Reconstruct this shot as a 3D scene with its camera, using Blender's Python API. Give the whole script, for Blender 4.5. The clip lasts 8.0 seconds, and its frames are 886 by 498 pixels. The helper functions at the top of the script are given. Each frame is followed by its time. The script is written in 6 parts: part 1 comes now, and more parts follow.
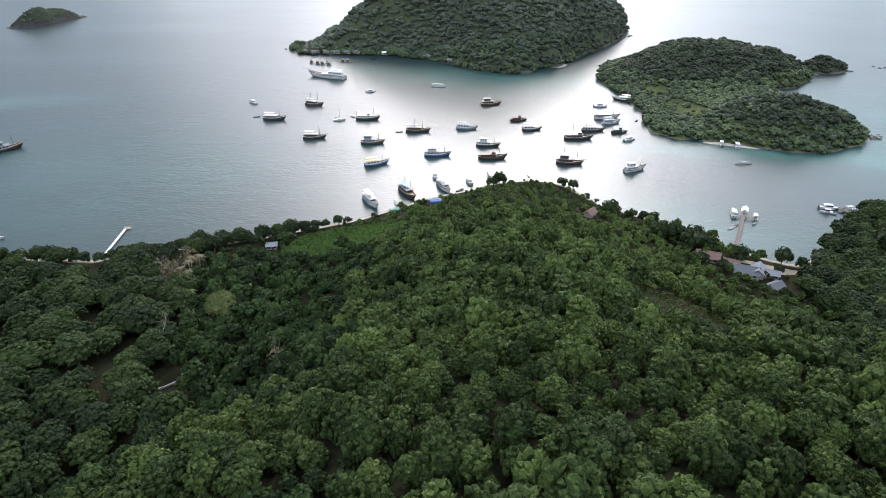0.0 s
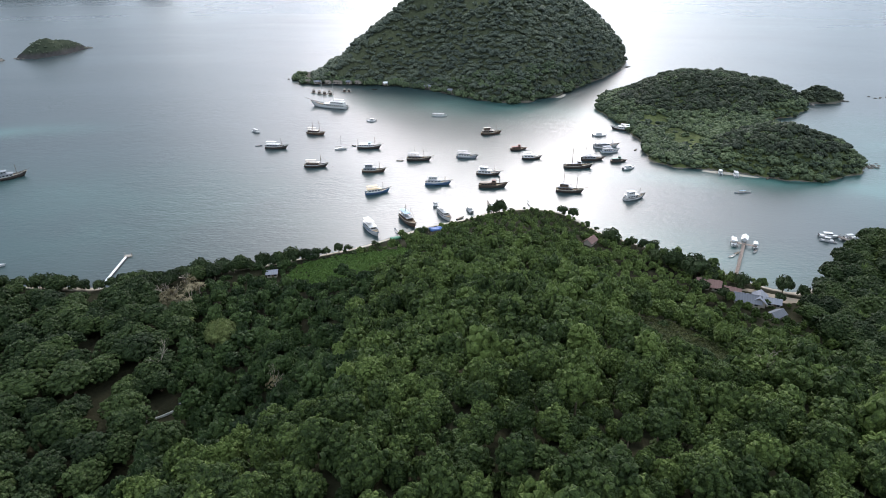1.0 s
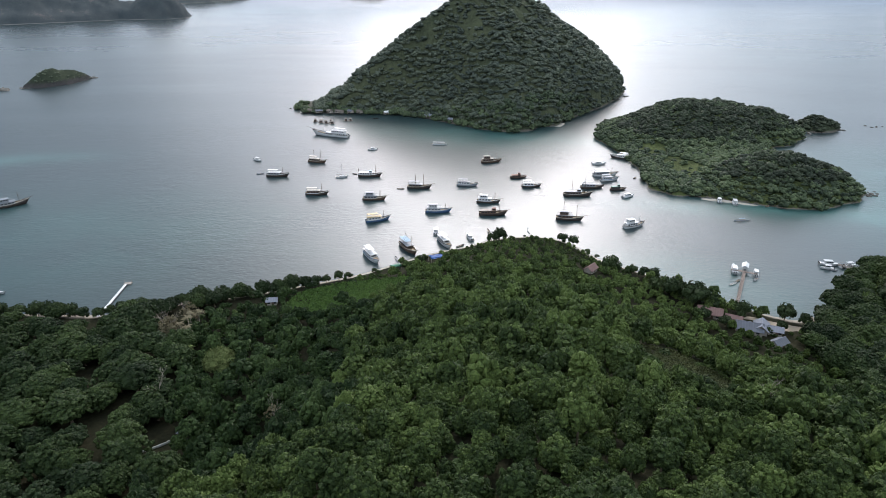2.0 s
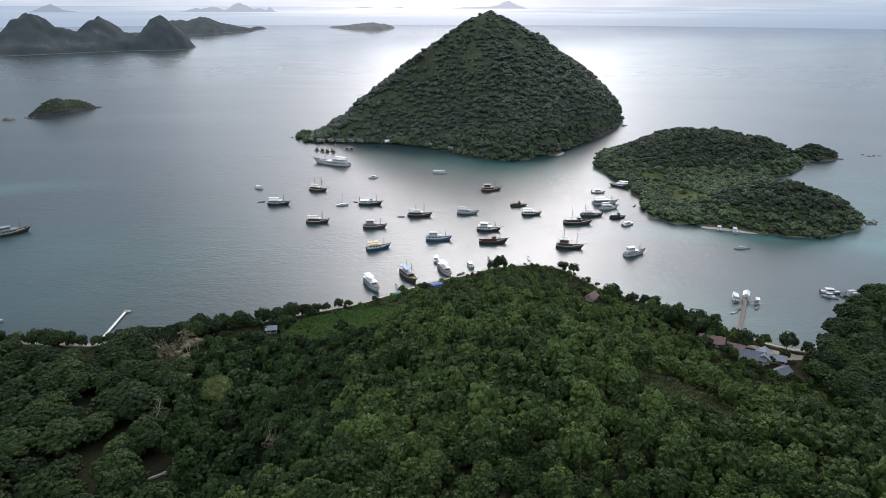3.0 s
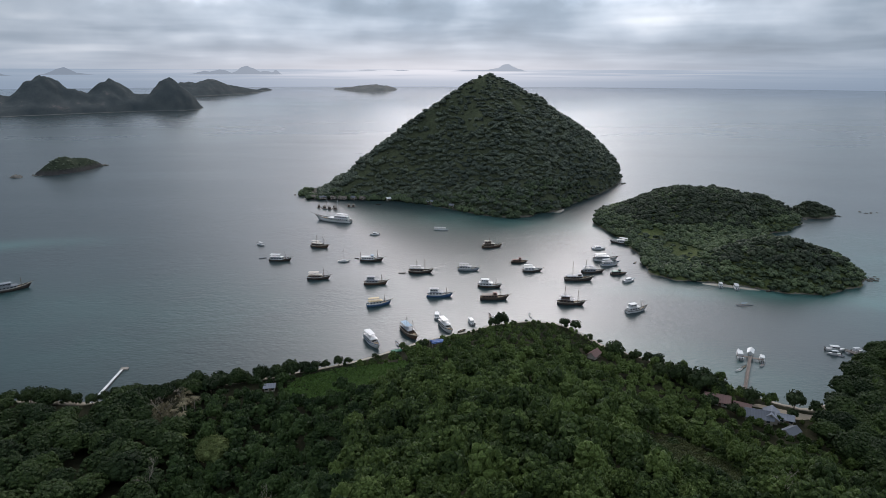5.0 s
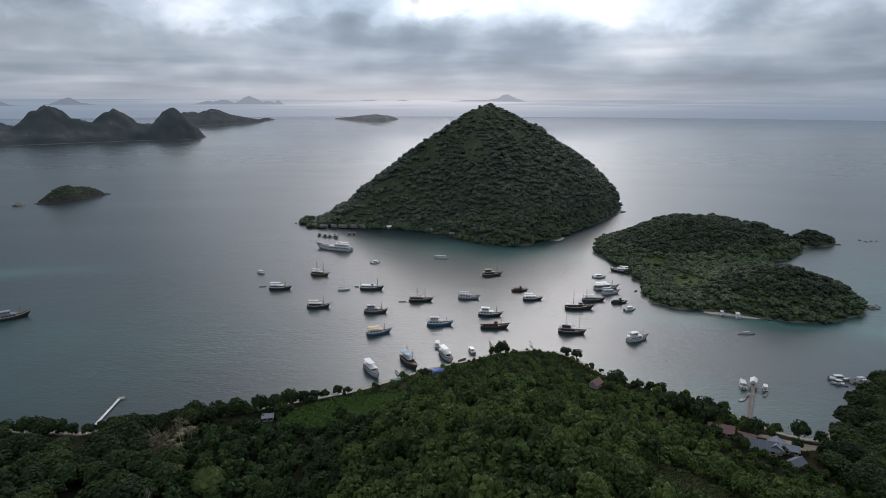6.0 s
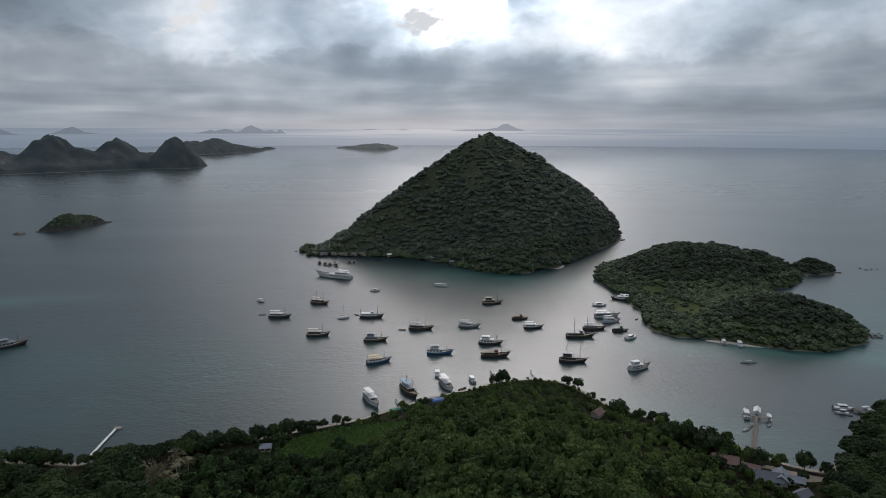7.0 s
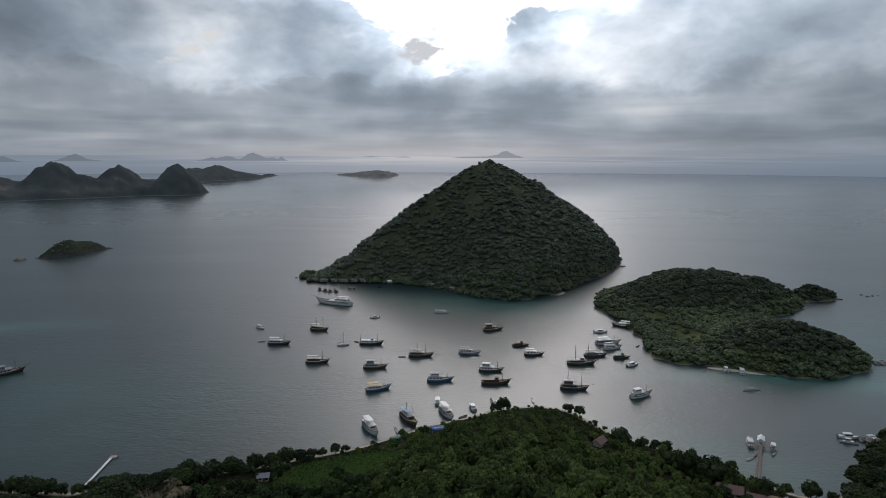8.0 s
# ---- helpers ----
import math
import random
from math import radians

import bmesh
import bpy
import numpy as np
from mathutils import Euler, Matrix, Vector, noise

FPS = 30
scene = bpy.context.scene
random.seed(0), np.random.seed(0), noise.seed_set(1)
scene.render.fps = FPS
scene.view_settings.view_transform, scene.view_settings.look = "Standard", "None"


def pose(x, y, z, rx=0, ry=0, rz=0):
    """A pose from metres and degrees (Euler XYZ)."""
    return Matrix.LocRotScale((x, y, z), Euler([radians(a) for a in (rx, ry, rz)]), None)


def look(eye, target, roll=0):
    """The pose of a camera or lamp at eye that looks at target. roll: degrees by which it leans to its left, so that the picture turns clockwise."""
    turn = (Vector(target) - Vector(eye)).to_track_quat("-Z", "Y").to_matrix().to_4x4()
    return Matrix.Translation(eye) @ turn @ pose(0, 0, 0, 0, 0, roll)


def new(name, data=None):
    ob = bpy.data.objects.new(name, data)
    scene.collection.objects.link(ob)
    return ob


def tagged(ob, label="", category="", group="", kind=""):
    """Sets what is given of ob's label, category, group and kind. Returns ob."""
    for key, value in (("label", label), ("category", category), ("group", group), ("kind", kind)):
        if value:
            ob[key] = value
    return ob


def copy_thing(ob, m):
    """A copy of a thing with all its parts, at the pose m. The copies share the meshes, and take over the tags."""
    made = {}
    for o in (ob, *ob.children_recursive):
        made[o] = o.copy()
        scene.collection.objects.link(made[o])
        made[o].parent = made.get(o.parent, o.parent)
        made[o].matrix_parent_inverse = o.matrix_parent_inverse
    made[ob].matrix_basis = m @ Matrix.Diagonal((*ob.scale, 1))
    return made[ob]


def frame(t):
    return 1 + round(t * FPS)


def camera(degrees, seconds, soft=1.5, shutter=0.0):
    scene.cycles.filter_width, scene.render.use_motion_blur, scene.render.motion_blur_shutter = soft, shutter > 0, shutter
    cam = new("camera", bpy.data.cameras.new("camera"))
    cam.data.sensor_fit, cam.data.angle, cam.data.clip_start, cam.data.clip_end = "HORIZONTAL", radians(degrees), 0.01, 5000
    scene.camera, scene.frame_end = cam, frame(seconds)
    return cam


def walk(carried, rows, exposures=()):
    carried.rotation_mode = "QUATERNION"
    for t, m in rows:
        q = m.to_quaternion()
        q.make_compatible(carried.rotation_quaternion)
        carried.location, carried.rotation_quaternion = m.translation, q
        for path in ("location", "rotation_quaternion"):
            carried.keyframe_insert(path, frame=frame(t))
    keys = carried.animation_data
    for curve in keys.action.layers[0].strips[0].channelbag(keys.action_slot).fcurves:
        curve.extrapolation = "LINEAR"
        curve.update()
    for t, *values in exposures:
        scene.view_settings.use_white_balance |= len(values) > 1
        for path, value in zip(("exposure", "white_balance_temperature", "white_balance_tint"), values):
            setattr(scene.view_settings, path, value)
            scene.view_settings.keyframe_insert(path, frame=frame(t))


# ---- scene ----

# ---------------------------------------------------------------- camera
# A hovering drone: it stays at one spot 125 m over the sea and tilts up slowly.
cam = camera(70.59, 8.0, soft=0.4)
EYE_Z = 125.0
ROWS = [  # seconds, pitch, roll, yaw
    (0.0, -28.80, -0.07, -0.25), (0.5, -27.52, -0.08, -0.22), (1.0, -26.24, -0.085, -0.20), (1.5, -24.98, -0.093, -0.18),
    (3.0, -21.16, -0.108, -0.13), (3.5, -19.88, -0.112, -0.10), (4.0, -18.60, -0.112, -0.08), (4.5, -17.30, -0.115, -0.06),
    (6.0, -13.41, -0.122, -0.01), (6.5, -12.125, -0.124, 0.0), (7.0, -10.85, -0.122, 0.0), (7.5, -9.58, -0.122, 0.01),
    (8.0, -8.43, -0.135, 0.022)]
EXPOSURES = [(0.0, 0.18, 6350, 11), (1.5, -0.03, 6300, 11), (3.0, -0.38, 6350, 11), (4.5, -0.78, 6300, 11), (6.0, -1.18, 6350, 11), (7.0, -1.44, 6450, 10), (8.0, -1.60, 6450, 10)]
walk(cam, [(t, pose(0, 0, EYE_Z, 90 + p, r, y)) for t, p, r, y in ROWS], EXPOSURES)

# ---------------------------------------------------------------- node helpers
class Nodes:
    """Short ways to add nodes to a node tree."""

    def __init__(self, tree):
        self.tree = tree

    def add(self, kind, ins=(), **props):
        node = self.tree.nodes.new(kind)
        for key, value in props.items():
            setattr(node, key, value)
        for key, value in dict(ins).items():
            self.put(node.inputs[key], value)
        return node

    def put(self, socket, value):
        if isinstance(value, bpy.types.NodeSocket):
            self.tree.links.new(value, socket)
        else:
            socket.default_value = value

    def math(self, op, a, b=0.0, c=0.0, clamp=False):
        return self.add("ShaderNodeMath", {0: a, 1: b, 2: c}, operation=op, use_clamp=clamp).outputs[0]

    def vec(self, op, a, b=(0, 0, 0)):
        return self.add("ShaderNodeVectorMath", {0: a, 1: b}, operation=op).outputs[0]

    def noise(self, vector, scale, detail=4.0, rough=0.55, distort=0.0):
        return self.add("ShaderNodeTexNoise", {"Vector": vector, "Scale": scale, "Detail": detail, "Roughness": rough, "Distortion": distort}).outputs["Fac"]

    def ramp(self, fac, stops):
        node = self.add("ShaderNodeValToRGB", {"Fac": fac})
        el = node.color_ramp.elements
        while len(el) < len(stops):
            el.new(0.5)
        for e, (p, c) in zip(el, stops):
            e.position, e.color = p, (*c, 1) if len(c) == 3 else c
        return node.outputs["Color"]

    def mix(self, fac, a, b, blend="MIX"):
        node = self.add("ShaderNodeMix", data_type="RGBA", blend_type=blend)
        self.put(node.inputs[0], fac)
        self.put(node.inputs[6], a if isinstance(a, bpy.types.NodeSocket) else (*a, 1))
        self.put(node.inputs[7], b if isinstance(b, bpy.types.NodeSocket) else (*b, 1))
        return node.outputs[2]

    def remap(self, v, a, b, c=0.0, d=1.0, smooth=True):
        return self.add("ShaderNodeMapRange", {"Value": v, "From Min": a, "From Max": b, "To Min": c, "To Max": d},
                        interpolation_type="SMOOTHSTEP" if smooth else "LINEAR").outputs[0]


# ---------------------------------------------------------------- sky and sun
SUN_AZ, SUN_EL = 6.0, 40.0  # degrees to the right of straight ahead, and up


def make_world():
    world = bpy.data.worlds.new("overcast_sky")
    scene.world = world
    world.use_nodes = True
    world.node_tree.nodes.clear()
    n = Nodes(world.node_tree)
    d = n.add("ShaderNodeTexCoord").outputs["Generated"]
    xyz = n.add("ShaderNodeSeparateXYZ", {0: d})
    x, y, z = xyz.outputs
    sky = n.add("ShaderNodeTexSky", sky_type="NISHITA", sun_disc=False, sun_elevation=radians(SUN_EL), sun_rotation=radians(SUN_AZ)).outputs[0]
    az = n.math("ARCTAN2", x, y)
    el = n.math("ARCSINE", z)
    up = n.math("MAXIMUM", z, 0.0)

    def rgb(v):
        return n.add("ShaderNodeCombineXYZ", {0: v, 1: v, 2: v}).outputs[0]

    def bell(a0, aw, e0, ew):
        u = n.math("DIVIDE", n.math("SUBTRACT", az, radians(a0)), radians(aw))
        v = n.math("DIVIDE", n.math("SUBTRACT", el, radians(e0)), radians(ew))
        return n.math("EXPONENT", n.math("MULTIPLY", n.math("ADD", n.math("MULTIPLY", u, u), n.math("MULTIPLY", v, v)), -0.5))

    # cloud deck: flat layers in perspective low down, heaped puffs higher up
    far = n.math("ADD", up, 0.07)
    plane = n.add("ShaderNodeCombineXYZ", {0: n.math("DIVIDE", x, far), 1: n.math("DIVIDE", y, far), 2: 0.0}).outputs[0]
    layers = n.noise(n.vec("ADD", plane, (3.1, 1.7, 0.0)), 0.42, 3.0, 0.48, 0.3)
    heap = n.add("ShaderNodeCombineXYZ", {0: az, 1: n.math("MULTIPLY", el, 1.7), 2: 0.0}).outputs[0]
    big = n.noise(n.vec("ADD", heap, (1.35, 0.2, 0.0)), 3.0, 3.0, 0.5, 0.4)
    puffs = n.noise(n.vec("ADD", heap, (4.0, 2.0, 1.0)), 6.5, 4.0, 0.48, 0.1)
    flat = n.remap(el, radians(3.0), radians(8.0), 0.40, 0.10)
    deck = n.math("ADD", n.math("MULTIPLY", layers, flat), n.math("MULTIPLY", n.math("SUBTRACT", 1.0, flat), n.math("ADD", n.math("MULTIPLY", big, 0.55), n.math("MULTIPLY", puffs, 0.45))))
    g = bell(SUN_AZ, 8.0, 36.0, 9.5)
    wide = bell(SUN_AZ, 26.0, 22.0, 22.0)
    cloud = n.ramp(deck, [(0.36, (1.90, 1.98, 2.10)), (0.45, (1.20, 1.34, 1.52)), (0.54, (0.72, 0.86, 1.03)), (0.65, (0.44, 0.54, 0.66))])
    over = n.math("ADD", n.math("ADD", 0.56, n.math("MULTIPLY", wide, 0.95)), n.math("ADD", n.math("MULTIPLY", up, 0.3), n.math("ADD", n.remap(y, 0.25, -0.6, 0.0, 0.80), n.math("ADD", n.remap(el, radians(10.0), radians(19.0), 0.0, 0.24), n.math("MULTIPLY", bell(-12.0, 13.0, 6.0, 4.5), 0.36)))))
    total = n.mix(1.0, cloud, rgb(over), "MULTIPLY")
    # the bright gap in front of the hidden sun, over heaped cloud banks with pale rims
    def square(v):
        return n.math("MULTIPLY", v, v)

    def billow(scale, offset):
        node = n.add("ShaderNodeTexVoronoi", {"Vector": n.vec("ADD", n.vec("ADD", heap, offset), n.vec("MULTIPLY", n.add("ShaderNodeTexNoise", {"Vector": heap, "Scale": 9.0, "Detail": 5.0}).outputs["Color"], (0.10, 0.08, 0.0))),
                                              "Scale": scale, "Detail": 3.0, "Roughness": 0.55, "Lacunarity": 2.3, "Smoothness": 0.35}, feature="SMOOTH_F1", normalize=True)
        return n.math("SUBTRACT", 0.5, node.outputs["Distance"])

    dip = n.math("EXPONENT", n.math("MULTIPLY", square(n.math("DIVIDE", n.math("ADD", az, radians(1.2)), radians(4.2))), -0.5))
    rise = n.math("ADD", square(n.math("DIVIDE", az, radians(28.0))), square(square(n.math("DIVIDE", az, radians(29.0)))))
    wing = n.math("EXPONENT", n.math("MULTIPLY", square(n.math("DIVIDE", n.math("SUBTRACT", az, radians(9.0)), radians(5.0))), -0.5))
    rim = n.math("SUBTRACT", n.math("ADD", n.math("SUBTRACT", radians(11.2), n.math("MULTIPLY", wing, radians(1.6))), n.math("MULTIPLY", rise, radians(5.5))), n.math("MULTIPLY", dip, radians(4.2)))
    depth = n.math("SUBTRACT", n.math("ADD", rim, n.math("ADD", n.math("MULTIPLY", billow(8.0, (0.31, 0.4, 0.0)), radians(11.0)), n.math("MULTIPLY", n.math("SUBTRACT", puffs, 0.5), radians(7.0)))), el)
    gap = n.math("MULTIPLY", n.remap(depth, radians(-0.5), radians(0.5), 1.0, 0.0), n.remap(el, radians(45.0), radians(62.0), 1.0, 0.0))
    bright = n.mix(1.0, total, n.mix(1.0, (1.05, 1.0, 0.97), rgb(n.math("MULTIPLY", g, 45.0)), "MULTIPLY"), "ADD")
    bright = n.mix(0.8, bright, n.mix(1.0, (3.66, 3.40, 3.42), rgb(n.math("ADD", n.math("ADD", 0.36, n.math("MULTIPLY", bell(SUN_AZ - 3.0, 12.5, 15.5, 8.0), 2.85)), n.math("MULTIPLY", g, 1.8))), "MULTIPLY"))
    total = n.mix(1.0, total, rgb(n.math("ADD", n.math("ADD", 0.84, n.remap(depth, 0.0, radians(3.2), 0.62, 0.0)), n.math("ADD", n.math("MULTIPLY", billow(14.0, (2.1, 1.3, 0.0)), 0.7), n.math("MULTIPLY", billow(6.0, (7.4, 0.3, 0.0)), 0.6)))), "MULTIPLY")
    total = n.mix(bell(-42.0, 20.0, 23.0, 11.0), total, n.mix(1.0, total, (0.60, 0.63, 0.64), "MULTIPLY"))
    # a lower bank in front, a lone cloud in the gap, a slit in the left bank
    low = n.math("SUBTRACT", n.math("ADD", radians(5.6), n.math("ADD", n.math("MULTIPLY", billow(10.0, (5.2, 3.1, 0.0)), radians(8.0)), n.math("MULTIPLY", n.math("SUBTRACT", big, 0.5), radians(7.0)))), el)
    front = n.mix(1.0, cloud, rgb(n.math("ADD", 0.58, n.math("ADD", n.math("MULTIPLY", wide, 0.50), n.remap(low, 0.0, radians(2.0), 0.36, 0.0)))), "MULTIPLY")
    total = n.mix(n.math("MULTIPLY", n.remap(low, radians(-0.3), radians(1.0)), 0.75), total, front)
    total = n.mix(gap, total, bright)
    crumb = n.math("SUBTRACT", n.noise(heap, 34.0, 4.0, 0.6), 0.5)
    lone = n.remap(n.math("ADD", bell(-2.0, 1.7, 9.1, 0.9), n.math("MULTIPLY", crumb, 1.8)), 0.26, 0.86)
    total = n.mix(n.math("MULTIPLY", lone, n.remap(bell(-2.0, 2.6, 9.1, 1.6), 0.15, 0.5)), total, (1.9, 1.95, 2.05))
    da, de = n.math("ADD", az, radians(21.0)), n.math("SUBTRACT", el, radians(8.9))
    along = n.math("DIVIDE", n.math("ADD", n.math("MULTIPLY", da, 0.84), n.math("MULTIPLY", de, 0.54)), radians(2.4))
    across = n.math("DIVIDE", n.math("SUBTRACT", n.math("MULTIPLY", de, 0.84), n.math("MULTIPLY", da, 0.54)), radians(0.5))
    slit = n.math("EXPONENT", n.math("MULTIPLY", n.math("ADD", square(along), square(across)), -0.5))
    total = n.mix(n.remap(n.math("MULTIPLY", slit, n.math("ADD", 0.8, n.math("MULTIPLY", crumb, 5.0))), 0.25, 0.95), total, (2.2, 2.2, 2.2))
    total = n.mix(bell(24.0, 12.0, 13.0, 4.5), total, n.mix(1.0, total, (1.25, 1.23, 1.2), "MULTIPLY"))
    total = n.mix(bell(30.0, 11.0, 22.0, 7.0), total, n.mix(1.0, total, (1.65, 1.62, 1.58), "MULTIPLY"))
    # pale haze low down, brightest under the sun, and the hazy far sea under the horizon
    haze = n.math("EXPONENT", n.math("MULTIPLY", up, -26.0))
    total = n.mix(n.math("MULTIPLY", haze, 0.8), total, n.mix(bell(-2.0, 17.0, 0.6, 2.2), (0.58, 0.73, 0.92), (1.62, 1.56, 1.62)))
    total = n.mix(n.remap(z, -0.004, 0.0, 1.0, 0.0), total, (0.30, 0.35, 0.42))
    clouds = n.add("ShaderNodeBackground", {"Color": total, "Strength": 1.0})
    clear = n.add("ShaderNodeBackground", {"Color": sky, "Strength": 0.06})
    mixed = n.add("ShaderNodeMixShader", {0: 0.94, 1: clear.outputs[0], 2: clouds.outputs[0]})
    n.add("ShaderNodeOutputWorld", {"Surface": mixed.outputs[0]})


make_world()
sun = new("sun", bpy.data.lights.new("sun", "SUN"))
sun.data.energy, sun.data.angle, sun.data.color = 1.5, radians(20), (1.0, 0.96, 0.9)
sun.matrix_world = look((300 * math.sin(radians(SUN_AZ)), 300 * math.cos(radians(SUN_AZ)), 300 * math.tan(radians(SUN_EL))), (0, 0, 0))
scene.cycles.max_bounces = 6


# ---------------------------------------------------------------- materials
def material(name):
    m = bpy.data.materials.new(name)
    m.use_nodes = True
    n = Nodes(m.node_tree)
    bsdf = m.node_tree.nodes["Principled BSDF"]
    return m, n, bsdf


def position(n):
    return n.add("ShaderNodeNewGeometry").outputs["Position"]


def leaf_material(name, dark, mid, light, scale=0.09, grain=2.4, relief=0.22, lively=1.0):
    """Foliage: tone by stand, by tree and by spray of leaves; grain: sprays of leaves for each metre, relief: their depth in metres."""
    m, n, bsdf = material(name)
    p = position(n)
    island = n.add("ShaderNodeNewGeometry").outputs["Random Per Island"]
    own = n.add("ShaderNodeObjectInfo").outputs["Random"]
    tone = n.add("ShaderNodeAttribute", attribute_name="tree_tone").outputs["Fac"]
    patch = n.math("ADD", n.math("MULTIPLY", n.noise(p, scale, 3.0), 0.55), n.math("MULTIPLY", n.noise(p, scale * 0.2, 2.0), 0.45))
    sprays = n.add("ShaderNodeTexVoronoi", {"Vector": p, "Scale": grain, "Randomness": 1.0})
    spray_tone = n.add("ShaderNodeSeparateColor", {0: sprays.outputs["Color"]}).outputs[0]
    leaves = n.noise(p, grain * 2.6, 2.0, 0.7)
    each = n.math("MULTIPLY", n.math("ADD", own, tone), 0.40)
    fine = n.math("ADD", n.math("MULTIPLY", n.math("SUBTRACT", spray_tone, 0.5), 0.34 * lively), n.math("MULTIPLY", n.math("SUBTRACT", leaves, 0.5), 0.5 * lively))
    fac = n.math("ADD", n.math("ADD", n.math("MULTIPLY", n.math("SUBTRACT", patch, 0.5), 1.2), 0.34), n.math("ADD", n.math("ADD", n.math("MULTIPLY", island, 0.16), fine), each))
    col = n.ramp(fac, [(0.24, dark), (0.58, mid), (0.96, light)])
    height = n.math("ADD", n.math("MULTIPLY", sprays.outputs["Distance"], -1.0), n.math("MULTIPLY", leaves, 0.5))
    bump = n.add("ShaderNodeBump", {"Height": height, "Strength": 0.9, "Distance": relief}).outputs[0]
    for key, value in {"Base Color": col, "Roughness": 0.7, "Specular IOR Level": 0.12, "Normal": bump}.items():
        n.put(bsdf.inputs[key], value)
    soft = n.add("ShaderNodeBsdfTranslucent", {"Color": col})
    both = n.add("ShaderNodeMixShader", {0: 0.15, 1: bsdf.outputs[0], 2: soft.outputs[0]})
    n.put(m.node_tree.nodes["Material Output"].inputs["Surface"], both.outputs[0])
    return m


LEAF_HILL = leaf_material("hill_leaves", (0.010, 0.019, 0.006), (0.029, 0.046, 0.013), (0.080, 0.112, 0.029))
LEAF_BIG = leaf_material("shade_tree_leaves", (0.007, 0.014, 0.005), (0.019, 0.032, 0.010), (0.041, 0.061, 0.017))
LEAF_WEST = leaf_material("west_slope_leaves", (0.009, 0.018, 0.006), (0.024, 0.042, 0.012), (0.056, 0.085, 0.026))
LEAF_SHORE = leaf_material("shore_leaves", (0.012, 0.021, 0.009), (0.025, 0.040, 0.015), (0.048, 0.068, 0.025))
# greyed and lightened, to imitate haze in the leaf colour
LEAF_ISLE_HAZE = leaf_material("haze_grey_island_leaves", (0.050, 0.062, 0.049), (0.084, 0.099, 0.070), (0.120, 0.135, 0.090), 0.03, 0.9, 0.15, 0.6)
LEAF_SLOPE = leaf_material("slope_scrub_leaves", (0.019, 0.033, 0.007), (0.043, 0.066, 0.015), (0.092, 0.116, 0.028))
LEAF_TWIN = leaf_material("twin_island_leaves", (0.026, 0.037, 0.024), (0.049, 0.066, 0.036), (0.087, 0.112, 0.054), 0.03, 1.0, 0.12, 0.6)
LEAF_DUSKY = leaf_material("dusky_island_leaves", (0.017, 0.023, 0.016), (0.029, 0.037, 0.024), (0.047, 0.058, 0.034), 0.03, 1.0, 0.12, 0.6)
LEAF_FIELD = leaf_material("field_leaves", (0.026, 0.052, 0.012), (0.046, 0.088, 0.020), (0.072, 0.122, 0.028), 0.15)


def plain(name, color, rough=0.6, metal=0.0, vary=0.15, scale=3.0, bump=0.0):
    m, n, bsdf = material(name)
    tc = n.add("ShaderNodeTexCoord").outputs["Object"]
    f = n.noise(tc, scale, 5.0, 0.6)
    big = n.noise(tc, scale * 0.15, 2.0)
    k = n.math("ADD", 1.0 - vary, n.math("MULTIPLY", n.math("ADD", f, big), vary))
    col = n.mix(1.0, color, n.add("ShaderNodeCombineXYZ", {0: k, 1: k, 2: k}).outputs[0], "MULTIPLY")
    for key, value in {"Base Color": col, "Roughness": rough, "Metallic": metal, "Specular IOR Level": 0.12 if rough > 0.74 else 0.5}.items():
        n.put(bsdf.inputs[key], value)
    if bump:
        n.put(bsdf.inputs["Normal"], n.add("ShaderNodeBump", {"Height": f, "Strength": bump, "Distance": 0.05}).outputs[0])
    return m


def ground_material():
    m, n, bsdf = material("ground_soil")
    p = position(n)
    z = n.add("ShaderNodeSeparateXYZ", {0: p}).outputs[2]
    coarse, fine = n.noise(p, 0.05, 4.0), n.noise(p, 1.2, 5.0)
    mixed = n.math("ADD", n.math("MULTIPLY", coarse, 0.6), n.math("MULTIPLY", fine, 0.4))
    grass = n.ramp(mixed, [(0.35, (0.010, 0.010, 0.006)), (0.5, (0.017, 0.017, 0.009)), (0.68, (0.030, 0.028, 0.016))])
    sand = n.ramp(fine, [(0.3, (0.20, 0.175, 0.14)), (0.7, (0.32, 0.285, 0.23))])
    edge = n.remap(n.math("ADD", z, n.math("MULTIPLY", n.math("SUBTRACT", coarse, 0.5), 1.2)), 0.8, 1.4, 1.0, 0.0)
    n.put(bsdf.inputs["Base Color"], n.mix(edge, grass, sand))
    n.put(bsdf.inputs["Roughness"], 1.0)
    n.put(bsdf.inputs["Specular IOR Level"], 0.05)
    n.put(bsdf.inputs["Normal"], n.add("ShaderNodeBump", {"Height": fine, "Strength": 0.6, "Distance": 0.3}).outputs[0])
    return m


